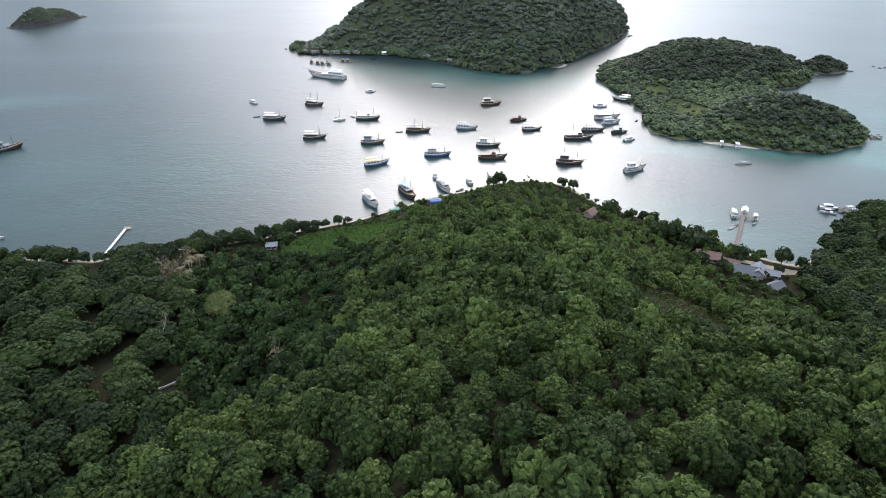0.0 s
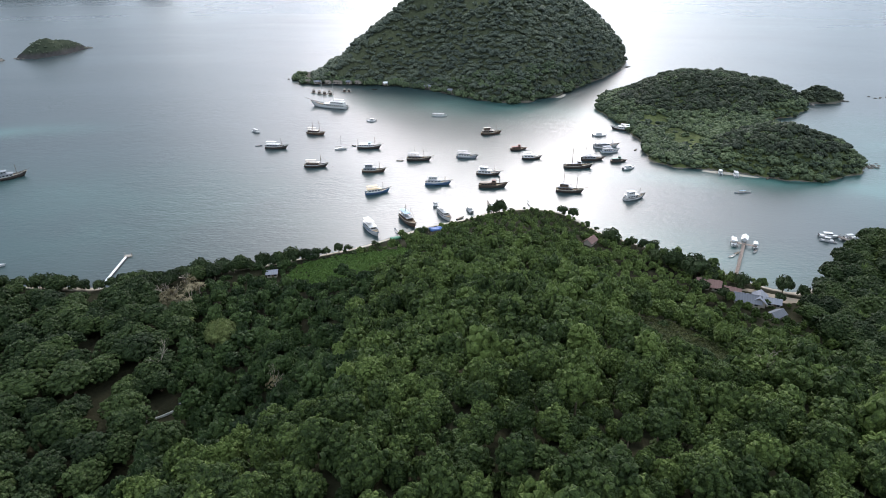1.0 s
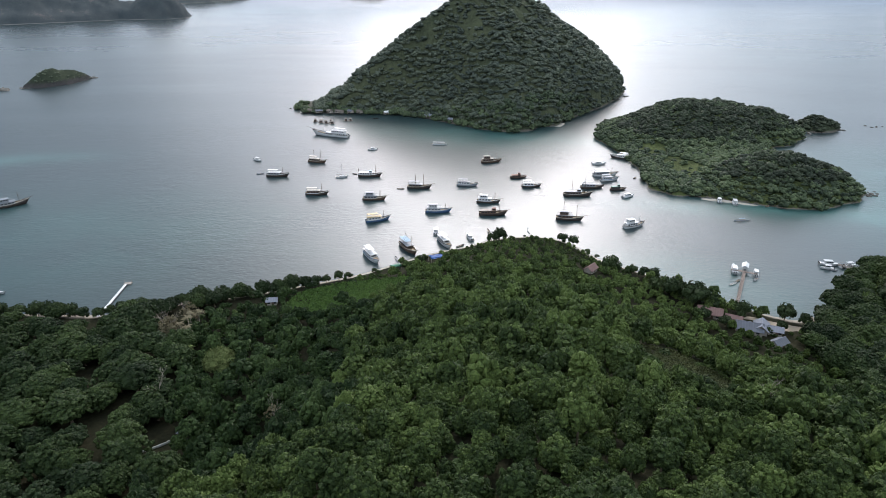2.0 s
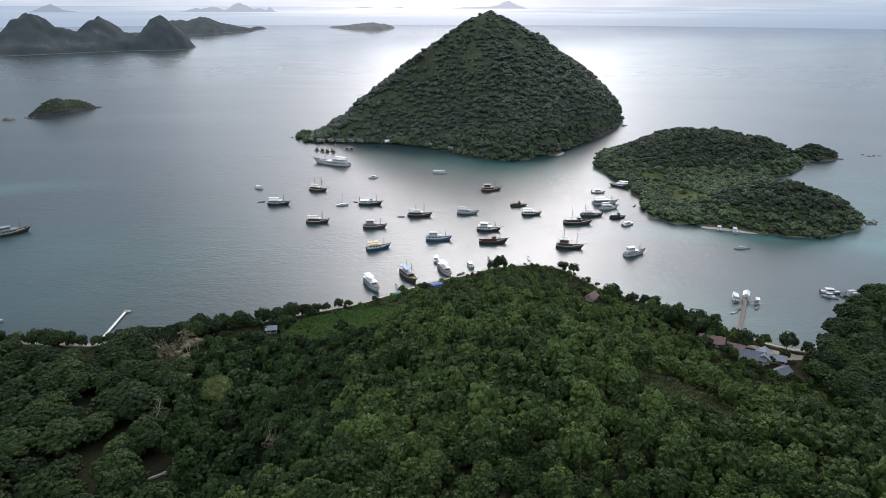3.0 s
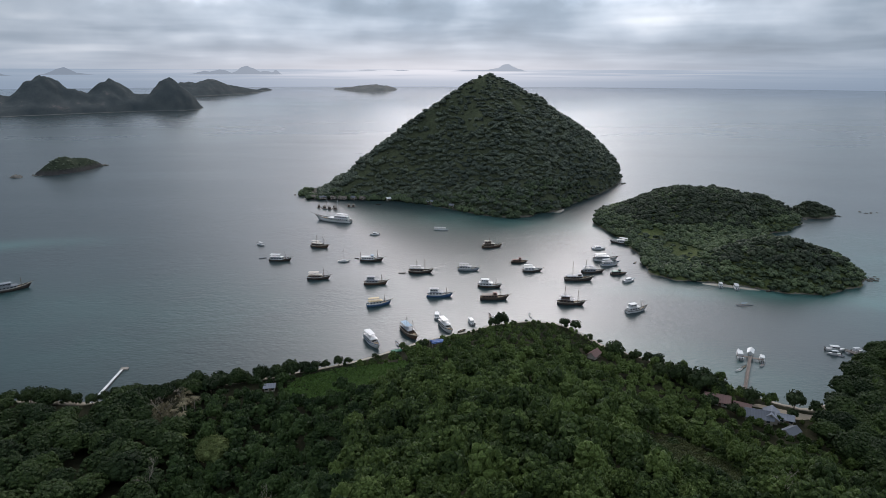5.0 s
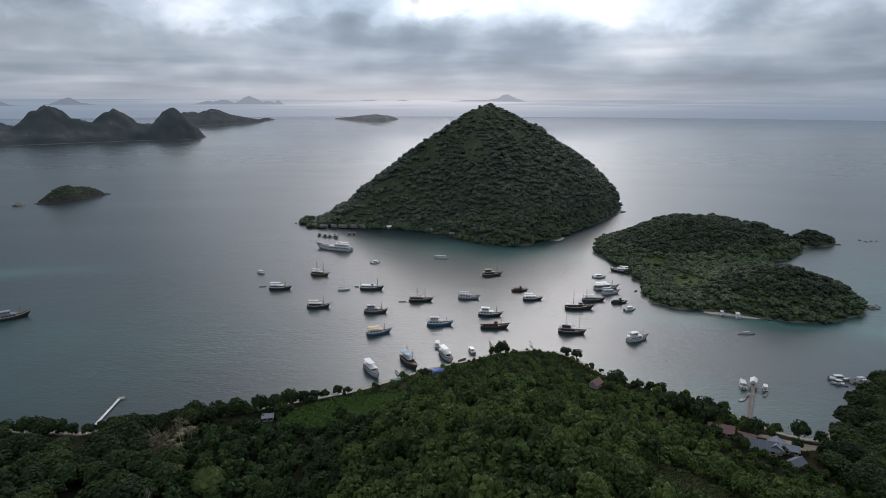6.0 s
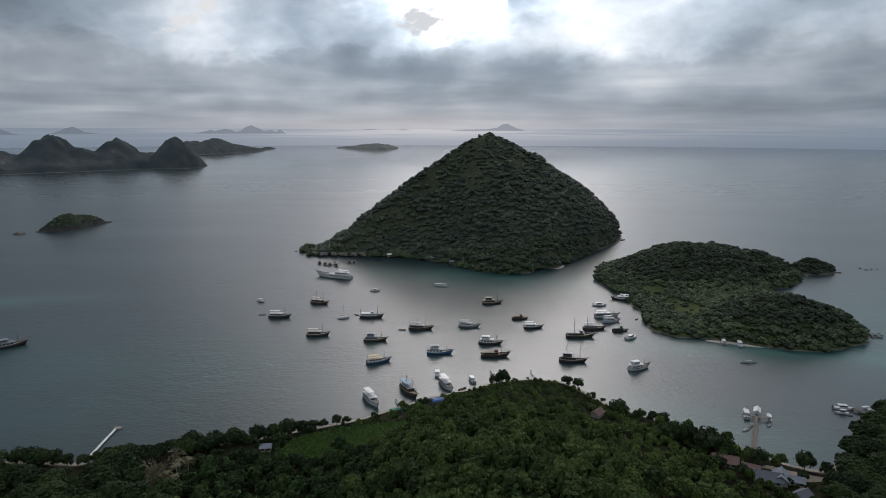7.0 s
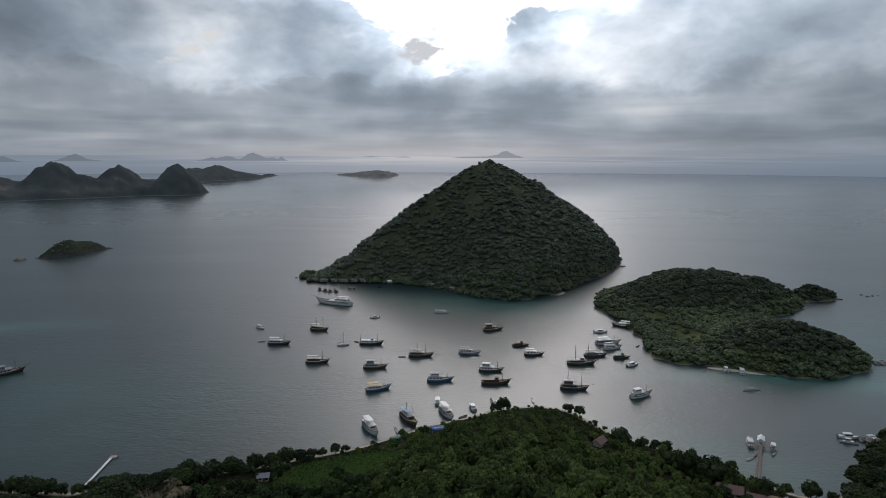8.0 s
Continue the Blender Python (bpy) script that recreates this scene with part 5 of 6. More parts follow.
def liveaboard(label, x, y, length, heading, hull, house, roof, stripe, decks=1, masts=(), sprit=0.0, upper=None, beam=None, free=None, rise=None, awning=False):
    """A wooden cruising boat with deckhouses and, often, masts. masts: (place along the hull from the stern, height)."""
    boat = new("cruise_boat")
    beam = beam or min(0.27 * length + 0.3, 7.0)
    free = free or 0.085 * length + 0.15
    rise = rise if rise is not None else 0.095 * length
    rake = 0.12 * length
    part("hull", hull_bmesh(length, beam, free, rise, rake), hull, boat, smooth=True)
    part("deck", deck_bmesh(length, beam, free, rise, rake), DECK_WOOD, boat)
    for sgn in (-1, 1):
        part("rubbing_strake", strake_bmesh(length, beam, free, rise, rake, 0.75, sgn), stripe, boat)
    z = free * 0.8
    x0, x1 = -0.46 * length, 0.17 * length
    tall = 1.9 if length > 11 else 1.6
    add_house(boat, x0 + 0.6, x1, beam * 0.74, z - 0.1, tall, house, roof, max(3, int(length * 0.35)))
    level = z + tall + 0.1
    if decks > 1:
        add_rail(boat, x0 + 0.4, x1 - 0.2, beam * 0.40, level, house)
        add_house(boat, x0 + 1.6, x1 - 0.18 * length, beam * 0.60, level, 1.75, house, upper or roof, max(2, int(length * 0.25)))
        if decks > 2:
            add_rail(boat, x0 + 1.6, x1 - 0.2 * length, beam * 0.32, level + 1.9, house)
            add_awning(boat, x0 + 2.0, x1 - 0.24 * length, beam * 0.55, level + 1.9, 1.7, upper or roof, house, 4)
    elif awning:
        add_awning(boat, x0 + 0.3, x1 - 0.12 * length, beam * 0.72, level, 1.45, upper or roof, house, 4)
    else:
        add_house(boat, x1 - 0.16 * length, x1 - 0.03 * length, beam * 0.5, level, 0.95, house, upper or roof, 1, 0.2)
    add_rail(boat, 0.22 * length, 0.40 * length, beam * 0.30, free * 0.9 + rise * 0.25, house, 0.6)
    if sprit:
        tip = (length / 2 + rake + sprit, 0, free + rise * 1.25 + sprit * 0.22)
        part("bowsprit", one(rod, (length * 0.38, 0, free + rise * 0.75), tip, 0.13, 0.06), BROWN_WOOD, boat)
        for sgn in (-1, 1):
            part("stay", one(rod, tip, (length * 0.42, sgn * beam * 0.22, free + rise * 0.7), 0.02, sides=3), ROPE, boat)
    for k, (q, h) in enumerate(masts):
        mx = -length / 2 + q * length
        base = free * 0.8 if mx > x1 else level
        add_mast(boat, mx, base - (0.0 if mx > x1 else 0.3), h, BROWN_WOOD if hull is not WHITE_PAINT else WHITE_PAINT, (length / 2 + rake, 0, free + rise) if k == len(masts) - 1 else None, beam * 0.42)
    part("anchor_line", one(rod, (length / 2 + rake * 0.8, 0, free + rise * 0.7), (length / 2 + rake + 3.0, 0, -0.1), 0.03, sides=3), ROPE, boat)
    boat.matrix_basis = pose(x, y, 0, 0, 0, heading)
    return tagged(boat, label, "boat", "boats at anchor in the bay")


def speedboat(label, x, y, length, heading, hull=None, canopy=None, cabin=True, group="boats at anchor in the bay"):
    boat = new("speedboat")
    hull, canopy = hull or WHITE_PAINT, canopy or WHITE_PAINT
    beam, free = 0.30 * length, 0.085 * length + 0.25
    part("hull", hull_bmesh(length, beam, free, 0.05 * length, 0.08 * length, 0.88), hull, boat, smooth=True)
    part("deck", deck_bmesh(length, beam, free * 1.25, 0.05 * length, 0.08 * length, 0.88), WHITE_PAINT, boat)
    if cabin:
        house = part("cabin", one(box, -0.02 * length, 0, free + 0.55, 0.40 * length, beam * 0.74, 1.25, bevel=0.15), WHITE_PAINT, boat)
        add_windows(house, -0.18 * length, 0.16 * length, beam * 0.37, free + 0.75, 3, 0.1 * length, 0.45)
        bm = one(box, 0, 0, 0, 0.05, beam * 0.62, 0.7)
        bmesh.ops.rotate(bm, cent=(0, 0, 0), matrix=Matrix.Rotation(radians(-30), 3, "Y"), verts=bm.verts)
        bmesh.ops.translate(bm, vec=(0.19 * length, 0, free + 0.8), verts=bm.verts)
        part("windscreen", bm, WINDOW_DARK, boat)
        part("roof", one(box, -0.06 * length, 0, free + 1.27, 0.46 * length, beam * 0.82, 0.12, bevel=0.05), canopy, boat)
    else:
        add_awning(boat, -0.35 * length, 0.2 * length, beam * 0.85, free, 1.4, canopy, WHITE_PAINT, 3)
        for k in range(3):
            part("bench", one(box, (-0.28 + 0.16 * k) * length, 0, free + 0.2, 0.4, beam * 0.7, 0.3, bevel=0.04), GREY_PAINT, boat)
    for sgn in (-1, 1):
        bm = bmesh.new()
        box(bm, -length / 2 - 0.2, sgn * beam * 0.18, free + 0.25, 0.4, 0.35, 0.55, bevel=0.08)
        box(bm, -length / 2 - 0.2, sgn * beam * 0.18, 0.1, 0.18, 0.14, 1.2)
        part("outboard_motor", bm, RUBBER, boat)
    boat.matrix_basis = pose(x, y, 0, 0, 0, heading)
    return tagged(boat, label, "boat", group)


def dinghy(label, x, y, length, heading, hull, z=0.0, outrigger=False, slim=0.30):
    boat = new("dinghy")
    beam = slim * length
    part("hull", hull_bmesh(length, beam, 0.42, 0.25, 0.10 * length, 0.6, 0.25, 0.07), hull, boat, smooth=False)
    for q in (-0.25, 0.05, 0.25):
        part("thwart", one(box, q * length, 0, 0.36, 0.22, beam * 0.82, 0.05), DECK_WOOD, boat)
    if outrigger:
        for sgn in (-1, 1):
            part("float", one(rod, (-0.4 * length, sgn * length * 0.2, 0.08), (0.4 * length, sgn * length * 0.2, 0.1), 0.09, 0.07), GREY_WOOD, boat)
        for q in (-0.2, 0.2):
            part("outrigger_boom", one(rod, (q * length, -length * 0.2, 0.12), (q * length, length * 0.2, 0.12), 0.05), GREY_WOOD, boat)
        add_awning(boat, -0.2 * length, 0.2 * length, beam * 0.9, 0.45, 1.1, PALE_BLUE, GREY_WOOD, 2)
    boat.matrix_basis = pose(x, y, z, 0, 0, heading)
    return tagged(boat, label, "small boat", "small boats")


def sailboat(label, x, y, length, heading):
    boat = new("sailboat")
    part("hull", hull_bmesh(length, 0.3 * length, 0.9, 0.3, 0.1 * length, 0.6), WHITE_PAINT, boat, smooth=True)
    part("deck", deck_bmesh(length, 0.3 * length, 1.2, 0.3, 0.1 * length, 0.6), CREAM_PAINT, boat)
    house = part("cabin", one(box, 0.03 * length, 0, 1.15, 0.4 * length, 0.18 * length, 0.6, bevel=0.12), WHITE_PAINT, boat)
    add_windows(house, -0.12 * length, 0.18 * length, 0.09 * length, 1.2, 3, 0.5, 0.2)
    mast = part("mast", one(rod, (0.08 * length, 0, 0.9), (0.07 * length, 0, 1.25 * length), 0.08, 0.05), GREY_PAINT, boat)
    part("boom", one(rod, (0.08 * length, 0, 2.0), (-0.4 * length, 0, 2.1), 0.06), GREY_PAINT, boat)
    part("furled_sail", one(rod, (0.05 * length, 0, 2.15), (-0.38 * length, 0, 2.22), 0.14, 0.09, 8), CREAM_PAINT, boat)
    for e in ((0.6 * length, 0, 1.2), (-0.5 * length, 0, 1.0), (0.05 * length, 0.14 * length, 1.0), (0.05 * length, -0.14 * length, 1.0)):
        part("stay", one(rod, e, (0.07 * length, 0, 1.22 * length), 0.018, sides=3), ROPE, mast)
    boat.matrix_basis = pose(x, y, 0, 0, 0, heading)
    return tagged(boat, label, "sailboat", "boats at anchor in the bay")


def ferry(label, x, y, length, heading, hull, roof):
    boat = new("passenger_boat")
    beam = 0.2 * length
    part("hull", hull_bmesh(length, beam, 0.8, 0.5, 0.06 * length, 0.8), hull, boat, smooth=True)
    part("deck", deck_bmesh(length, beam, 1.0, 0.5, 0.06 * length, 0.8), DECK_WOOD, boat)
    add_awning(boat, -0.46 * length, 0.36 * length, beam * 0.95, 0.8, 1.5, roof, WHITE_PAINT, 8)
    for sgn in (-1, 1):
        part("side_panel", one(box, -0.05 * length, sgn * beam * 0.44, 1.05, 0.78 * length, 0.05, 0.55), hull, boat)
    boat.matrix_basis = pose(x, y, 0, 0, 0, heading)
    return tagged(boat, label, "boat", "boats at anchor in the bay")


liveaboard("large white two-masted wooden cruise ship with three decks", -91.6, 521, 31.0, 159, WHITE_PAINT, WHITE_PAINT, WHITE_PAINT, DARK_WOOD, 3, ((0.40, 20.0), (0.73, 21.5)), 6.0, beam=6.6, free=1.9, rise=2.6)
liveaboard("brown two-masted wooden cruise boat with pale roof", -90, 440.7, 13.0, -19, BROWN_WOOD, BROWN_WOOD, CREAM_PAINT, CREAM_PAINT, 1, ((0.36, 9.5), (0.78, 10.5)), 2.2, awning=True)
liveaboard("dark-hulled cruise boat with long white canopy", -110.4, 406.3, 14.0, -5, DARK_WOOD, GREY_PAINT, WHITE_PAINT, WHITE_PAINT, 1, ((0.80, 7.0),), 1.4, awning=True)
liveaboard("white and black cruise boat with a domed cabin", -48.5, 406.4, 14.6, -5, DARK_WOOD, WHITE_PAINT, WHITE_PAINT, WHITE_PAINT, 1, ((0.03, 6.0), (0.82, 8.2)), 1.8, PALE_BLUE)
liveaboard("dark wooden cruise boat with a cream roof", -77.1, 368.2, 13.0, 0, DARK_WOOD, BROWN_WOOD, CREAM_PAINT, WHITE_PAINT, 1, ((0.78, 7.8),), 1.5, awning=True)
liveaboard("grey-brown cruise boat with two roofed decks", -40.8, 358.7, 13.0, 0, BROWN_WOOD, GREY_PAINT, GREY_PAINT, CREAM_PAINT, 2, ((0.82, 6.5),), 1.4)
liveaboard("dark two-masted wooden cruise boat with grey canopy", -14.4, 381.1, 14.2, -4, DARK_WOOD, BROWN_WOOD, GREY_PAINT, CREAM_PAINT, 1, ((0.38, 9.0), (0.74, 9.4)), 2.2, awning=True)
liveaboard("white low cruise boat with a grey flat roof", 16.5, 386.3, 12.6, -10, GREY_PAINT, WHITE_PAINT, GREY_PAINT, WHITE_PAINT, 1, (), 0.8, awning=True)
liveaboard("brown wooden cruise boat with cream decks under way", 35.7, 441.1, 13.4, 6, BROWN_WOOD, BROWN_WOOD, CREAM_PAINT, CREAM_PAINT, 2, ((0.42, 8.5), (0.82, 7.5)), 2.0)
liveaboard("white two-decked cruise boat with broad roofs", 27.8, 353.7, 13.0, -9, DARK_WOOD, WHITE_PAINT, WHITE_PAINT, WHITE_PAINT, 2, ((0.84, 6.5),), 1.5)
liveaboard("long dark brown wooden boat with a flat roof", 28.8, 332.7, 14.6, 0, DARK_WOOD, BROWN_WOOD, BROWN_WOOD, BROWN_WOOD, 1, ((0.8, 5.2),), 1.6, RED_PAINT)
liveaboard("white and blue cruise boat with a raised bridge", -2.1, 337.2, 13.6, 0, BLUE_PAINT, WHITE_PAINT, GREY_PAINT, WHITE_PAINT, 2, ((0.84, 5.5),), 1.2)
liveaboard("blue wooden boat with a yellow roof", -35.3, 323.3, 12.6, 20, BLUE_PAINT, WHITE_PAINT, YELLOW_PAINT, WHITE_PAINT, 1, ((0.8, 6.0),), 1.2, awning=True)
liveaboard("small dark boat with a long red-brown roof", 51.5, 402.8, 10.2, 7, DARK_WOOD, BROWN_WOOD, RED_PAINT, BROWN_WOOD, 1, (), 0.0, rise=0.5)
liveaboard("white-cabined boat with a dark hull", 57.6, 384.1, 11.4, 0, DARK_WOOD, WHITE_PAINT, WHITE_PAINT, WHITE_PAINT, 1, (), 1.2, awning=True)
liveaboard("two-masted wooden schooner with a dark hull", 83.6, 366.3, 16.0, 0, DARK_WOOD, BROWN_WOOD, GREY_PAINT, CREAM_PAINT, 1, ((0.31, 12.8), (0.80, 13.2)), 3.0, beam=4.4)
liveaboard("low dark boat with a grey roof", 95.9, 381.3, 13.4, 5, DARK_WOOD, GREY_PAINT, GREY_PAINT, DARK_WOOD, 1, (), 0.8, awning=True, rise=0.7)
liveaboard("two-masted dark wooden schooner with stepped cabins", 70.8, 325.2, 13.8, -11, DARK_WOOD, BROWN_WOOD, GREY_PAINT, CREAM_PAINT, 2, ((0.30, 11.0), (0.82, 9.0)), 2.8)
liveaboard("long white cruise boat with a grey roof", 110.9, 408.7, 15.8, 9, WHITE_PAINT, GREY_PAINT, WHITE_PAINT, DARK_WOOD, 1, ((0.82, 6.0),), 1.2, awning=True, rise=0.8)
liveaboard("white cruise boat with blue trim", 111.0, 397.3, 11.6, 12, WHITE_PAINT, WHITE_PAINT, GREY_PAINT, BLUE_PAINT, 1, (), 0.8, awning=True)
liveaboard("dark boat with a green roof", 111.8, 377.9, 9.6, 7, DARK_WOOD, DARK_WOOD, GREEN_PAINT, DARK_WOOD, 1, (), 0.0, rise=0.4)
liveaboard("white cruise boat with a mast at its bow", 104.0, 314.6, 12.2, 23, WHITE_PAINT, WHITE_PAINT, WHITE_PAINT, DARK_WOOD, 2, ((0.82, 6.5),), 1.2)
liveaboard("dark cruise boat with white canopy beside the island", 133.1, 451.9, 12.5, 160, DARK_WOOD, WHITE_PAINT, WHITE_PAINT, WHITE_PAINT, 1, (), 1.5, awning=True)
liveaboard("dark cruise boat with a grey canopy alone in open water", -252.2, 346.5, 16.5, 40, DARK_WOOD, GREY_PAINT, GREY_PAINT, CREAM_PAINT, 2, ((0.8, 8.0),), 2.0)
liveaboard("white-roofed wooden boat moored bow to the beach", -33.2, 273.5, 15.0, -62, WHITE_PAINT, WHITE_PAINT, WHITE_PAINT, BLUE_PAINT, 1, (), 0.8, awning=True)
liveaboard("two-masted brown wooden boat with pale blue awning", -16.2, 284.0, 15.5, -62, BROWN_WOOD, BROWN_WOOD, GREY_PAINT, CREAM_PAINT, 1, ((0.35, 8.5), (0.75, 9.0)), 2.0, PALE_BLUE, awning=True)
liveaboard("white boat with a long white roof at the beach", 1.9, 291.0, 14.0, -68, WHITE_PAINT, WHITE_PAINT, WHITE_PAINT, DARK_WOOD, 1, (), 0.8, awning=True)
speedboat("white cabin cruiser lying end on to the shore", -2.6, 306.5, 9.5, 88)
speedboat("small white boat with a white canopy", -133.8, 445.1, 7.4, -36, cabin=False)
speedboat("small white motor boat with a low cabin", -53.1, 475.6, 7.0, -165)
speedboat("white motor cruiser at anchor", 113.2, 436.1, 9.2, 0)
speedboat("white motor cruiser with a raised canopy", 114.7, 364.2, 8.6, 29)
speedboat("white speedboat close to the beach", 14.8, 298.6, 8.5, 105)
speedboat("small white boat at the point", 27.7, 302.6, 5.0, -81)
speedboat("white motor cruiser with a canopy at the island", 137.5, 458, 6.5, 50)
speedboat("white speedboat drawn up at the island beach", 167.5, 356.0, 8.0, 75, group="boats at the island beach")
speedboat("white cabin boat drawn up at the island beach", 175.3, 352.5, 10.0, 74, group="boats at the island beach")
speedboat("white motor cruiser moored at the jetty", 135.2, 260.0, 9.5, 72, group="boats at the jetty")
speedboat("white motor boat moored at the jetty", 143.4, 256.0, 7.5, 68, group="boats at the jetty")
speedboat("white motor cruiser at the small dark jetty", 182.5, 266.2, 8.5, -10, group="boats at the small jetty")
speedboat("small white motor boat at the small dark jetty", 179.2, 261.8, 5.5, 165, group="boats at the small jetty")
speedboat("white covered boat beside the small dark jetty", 191.6, 264.5, 6.0, 8, cabin=False, group="boats at the small jetty")
speedboat("white motor boat beside the trees", -189.5, 236.5, 7.0, 12, group="boats at the small jetty")
sailboat("small white sailing yacht with bare mast", -66.7, 403.8, 7.6, 9)
ferry("long low white passenger boat", -1.2, 491.4, 11.4, -9, WHITE_PAINT, WHITE_PAINT)
dinghy("small pale open boat", -123.3, 411.4, 4.5, 17, GREY_PAINT)
dinghy("small dark open boat", -58.7, 411.2, 3.2, -25, DARK_WOOD)
dinghy("small wooden open boat", -25.8, 379.3, 4.2, 0, GREY_WOOD)
dinghy("small dark boat near the island", 129.8, 402.4, 3.6, 45, DARK_WOOD)
dinghy("long pale canoe with outriggers", 166.7, 323.5, 9.0, 5, GREY_PAINT, outrigger=True, slim=0.10)
dinghy("dark wooden canoe with a raised prow", 25.3, 305.8, 9.5, 94, DARK_WOOD, slim=0.17)
dinghy("pale canoe at the beach", -21.1, 272.0, 6.5, -73, GREY_PAINT, slim=0.2)
dinghy("small dark boat at the beach", 9.7, 287.8, 4.6, 40, DARK_WOOD)
dinghy("pale canoe off the point", 46.6, 308.2, 6.5, -88, WHITE_PAINT, slim=0.22)
dinghy("grey inflatable boat at the jetty", 140.8, 250.4, 4.2, 46, GREY_PAINT)
dinghy("white open boat at the jetty", 128.6, 245.9, 4.4, 29, WHITE_PAINT)
dinghy("dark open boat at the jetty", 132.0, 248.9, 3.4, 32, GREY_WOOD)
dinghy("small dark boat at the island beach", 192.1, 346.5, 4.0, 29, DARK_WOOD)
dinghy("small dark boat off the huts", -61.5, 590.0, 5.0, -20, DARK_WOOD)
dinghy("pale open boat at the small jetty", 181.0, 259.8, 3.0, -30, GREY_PAINT)


# ---------------------------------------------------------------- jetties, houses and huts
PLANK = plain("jetty_plank", (0.17, 0.135, 0.115), 0.85, 0, 0.4, 3.0, 0.3)
TIN_GREY = plain("grey_tin_roof", (0.105, 0.11, 0.125), 0.8, 0.0, 0.3, 0.8)
TIN_PALE = plain("pale_tin_roof", (0.16, 0.168, 0.19), 0.8, 0.0, 0.25, 0.8)
TILE_RED = plain("red_brown_roof_tile", (0.14, 0.088, 0.078), 0.8, 0, 0.35, 1.0)
WALL_CREAM = plain("plaster_wall", (0.26, 0.235, 0.20), 0.9, 0, 0.25, 1.0)
CONCRETE = plain("concrete", (0.38, 0.37, 0.35), 0.9, 0, 0.3, 0.8, 0.2)
TARP_BLUE = plain("blue_tarpaulin", (0.04, 0.13, 0.40), 0.5, 0, 0.2, 1.0)
TARP_GREEN = plain("green_tarpaulin", (0.03, 0.19, 0.11), 0.5, 0, 0.2, 1.0)
FLOAT_WHITE = plain("white_float", (0.55, 0.55, 0.54), 0.5, 0, 0.1, 1.0)
THATCH = plain("grey_brown_thatch", (0.11, 0.095, 0.08), 0.95, 0, 0.35, 1.0)
ROCK = plain("shore_rock", (0.13, 0.12, 0.105), 0.9, 0, 0.5, 0.8, 0.6)


def house(label, x, y, length, width, wall_h, turn, roof_mat, wall_mat=None, rise=1.6, z=None, name="house", group="houses by the bay", stilts=0.0):
    """A gabled house with ribbed roof halves, a ridge cap, a door and windows."""
    ob = new(name)
    wall_mat = wall_mat or WALL_CREAM
    bm = bmesh.new()
    h = wall_h
    prof = [(-width / 2, 0), (width / 2, 0), (width / 2, h), (0, h + rise), (-width / 2, h)]
    ends = [[bm.verts.new((sx * length / 2, py, pz)) for py, pz in prof] for sx in (-1, 1)]
    bm.faces.new(ends[0][::-1]), bm.faces.new(ends[1])
    for k in range(5):
        j = (k + 1) % 5
        bm.faces.new((ends[0][k], ends[0][j], ends[1][j], ends[1][k]))
    bmesh.ops.recalc_face_normals(bm, faces=bm.faces)
    wall = part("wall", bm, wall_mat, ob)
    slope = math.atan2(rise, width / 2)
    run = math.hypot(rise, width / 2) + 0.7
    for sgn in (-1, 1):
        bm = bmesh.new()
        n_ribs = max(int((length + 1.0) / 0.45), 4)
        rows = []
        for k in range(n_ribs + 1):
            px, up = (k / n_ribs - 0.5) * (length + 1.0), 0.05 if k % 2 else -0.01
            rows.append([bm.verts.new(p) for p in ((px, -run / 2, -0.06), (px, run / 2, -0.06), (px, run / 2, up), (px, -run / 2, up))])
        for ra, rb in zip(rows, rows[1:]):
            for k in range(4):
                bm.faces.new((ra[k], ra[(k + 1) % 4], rb[(k + 1) % 4], rb[k]))
        bm.faces.new(rows[0]), bm.faces.new(rows[-1])
        bmesh.ops.recalc_face_normals(bm, faces=bm.faces)
        bmesh.ops.translate(bm, vec=(0, -run / 2, 0.07), verts=bm.verts)
        bmesh.ops.rotate(bm, cent=(0, 0, 0), matrix=Matrix.Rotation(slope, 3, "X"), verts=bm.verts)
        if sgn > 0:
            bmesh.ops.rotate(bm, cent=(0, 0, 0), matrix=Matrix.Rotation(math.pi, 3, "Z"), verts=bm.verts)
        bmesh.ops.translate(bm, vec=(0, 0, h + rise), verts=bm.verts)
        part("roof", bm, roof_mat, ob)
    part("ridge_cap", one(box, 0, 0, h + rise + 0.12, length + 1.0, 0.35, 0.08, bevel=0.03), roof_mat, ob)
    for sgn in (-1, 1):
        part("door", one(box, 0.1 * length, sgn * (width / 2 + 0.02), min(1.0, h * 0.45), 0.9, 0.06, min(2.0, h * 0.9)), BROWN_WOOD, wall)
        for q in (-0.3, 0.33):
            part("window", one(box, q * length, sgn * (width / 2 + 0.02), h * 0.58, 1.1, 0.05, h * 0.35), WINDOW_DARK, wall)
    if stilts:
        for sx in (-1, 1):
            for sy in (-1, 1):
                part("stilt", one(rod, (sx * length * 0.42, sy * width * 0.4, -stilts - 0.6), (sx * length * 0.42, sy * width * 0.4, 0.1), 0.12), GREY_WOOD, ob)
    z = float(ground_z(x, y)) - 0.1 if z is None else z
    ob.matrix_basis = pose(x, y, z, 0, 0, turn)
    return tagged(ob, label, "house", group)


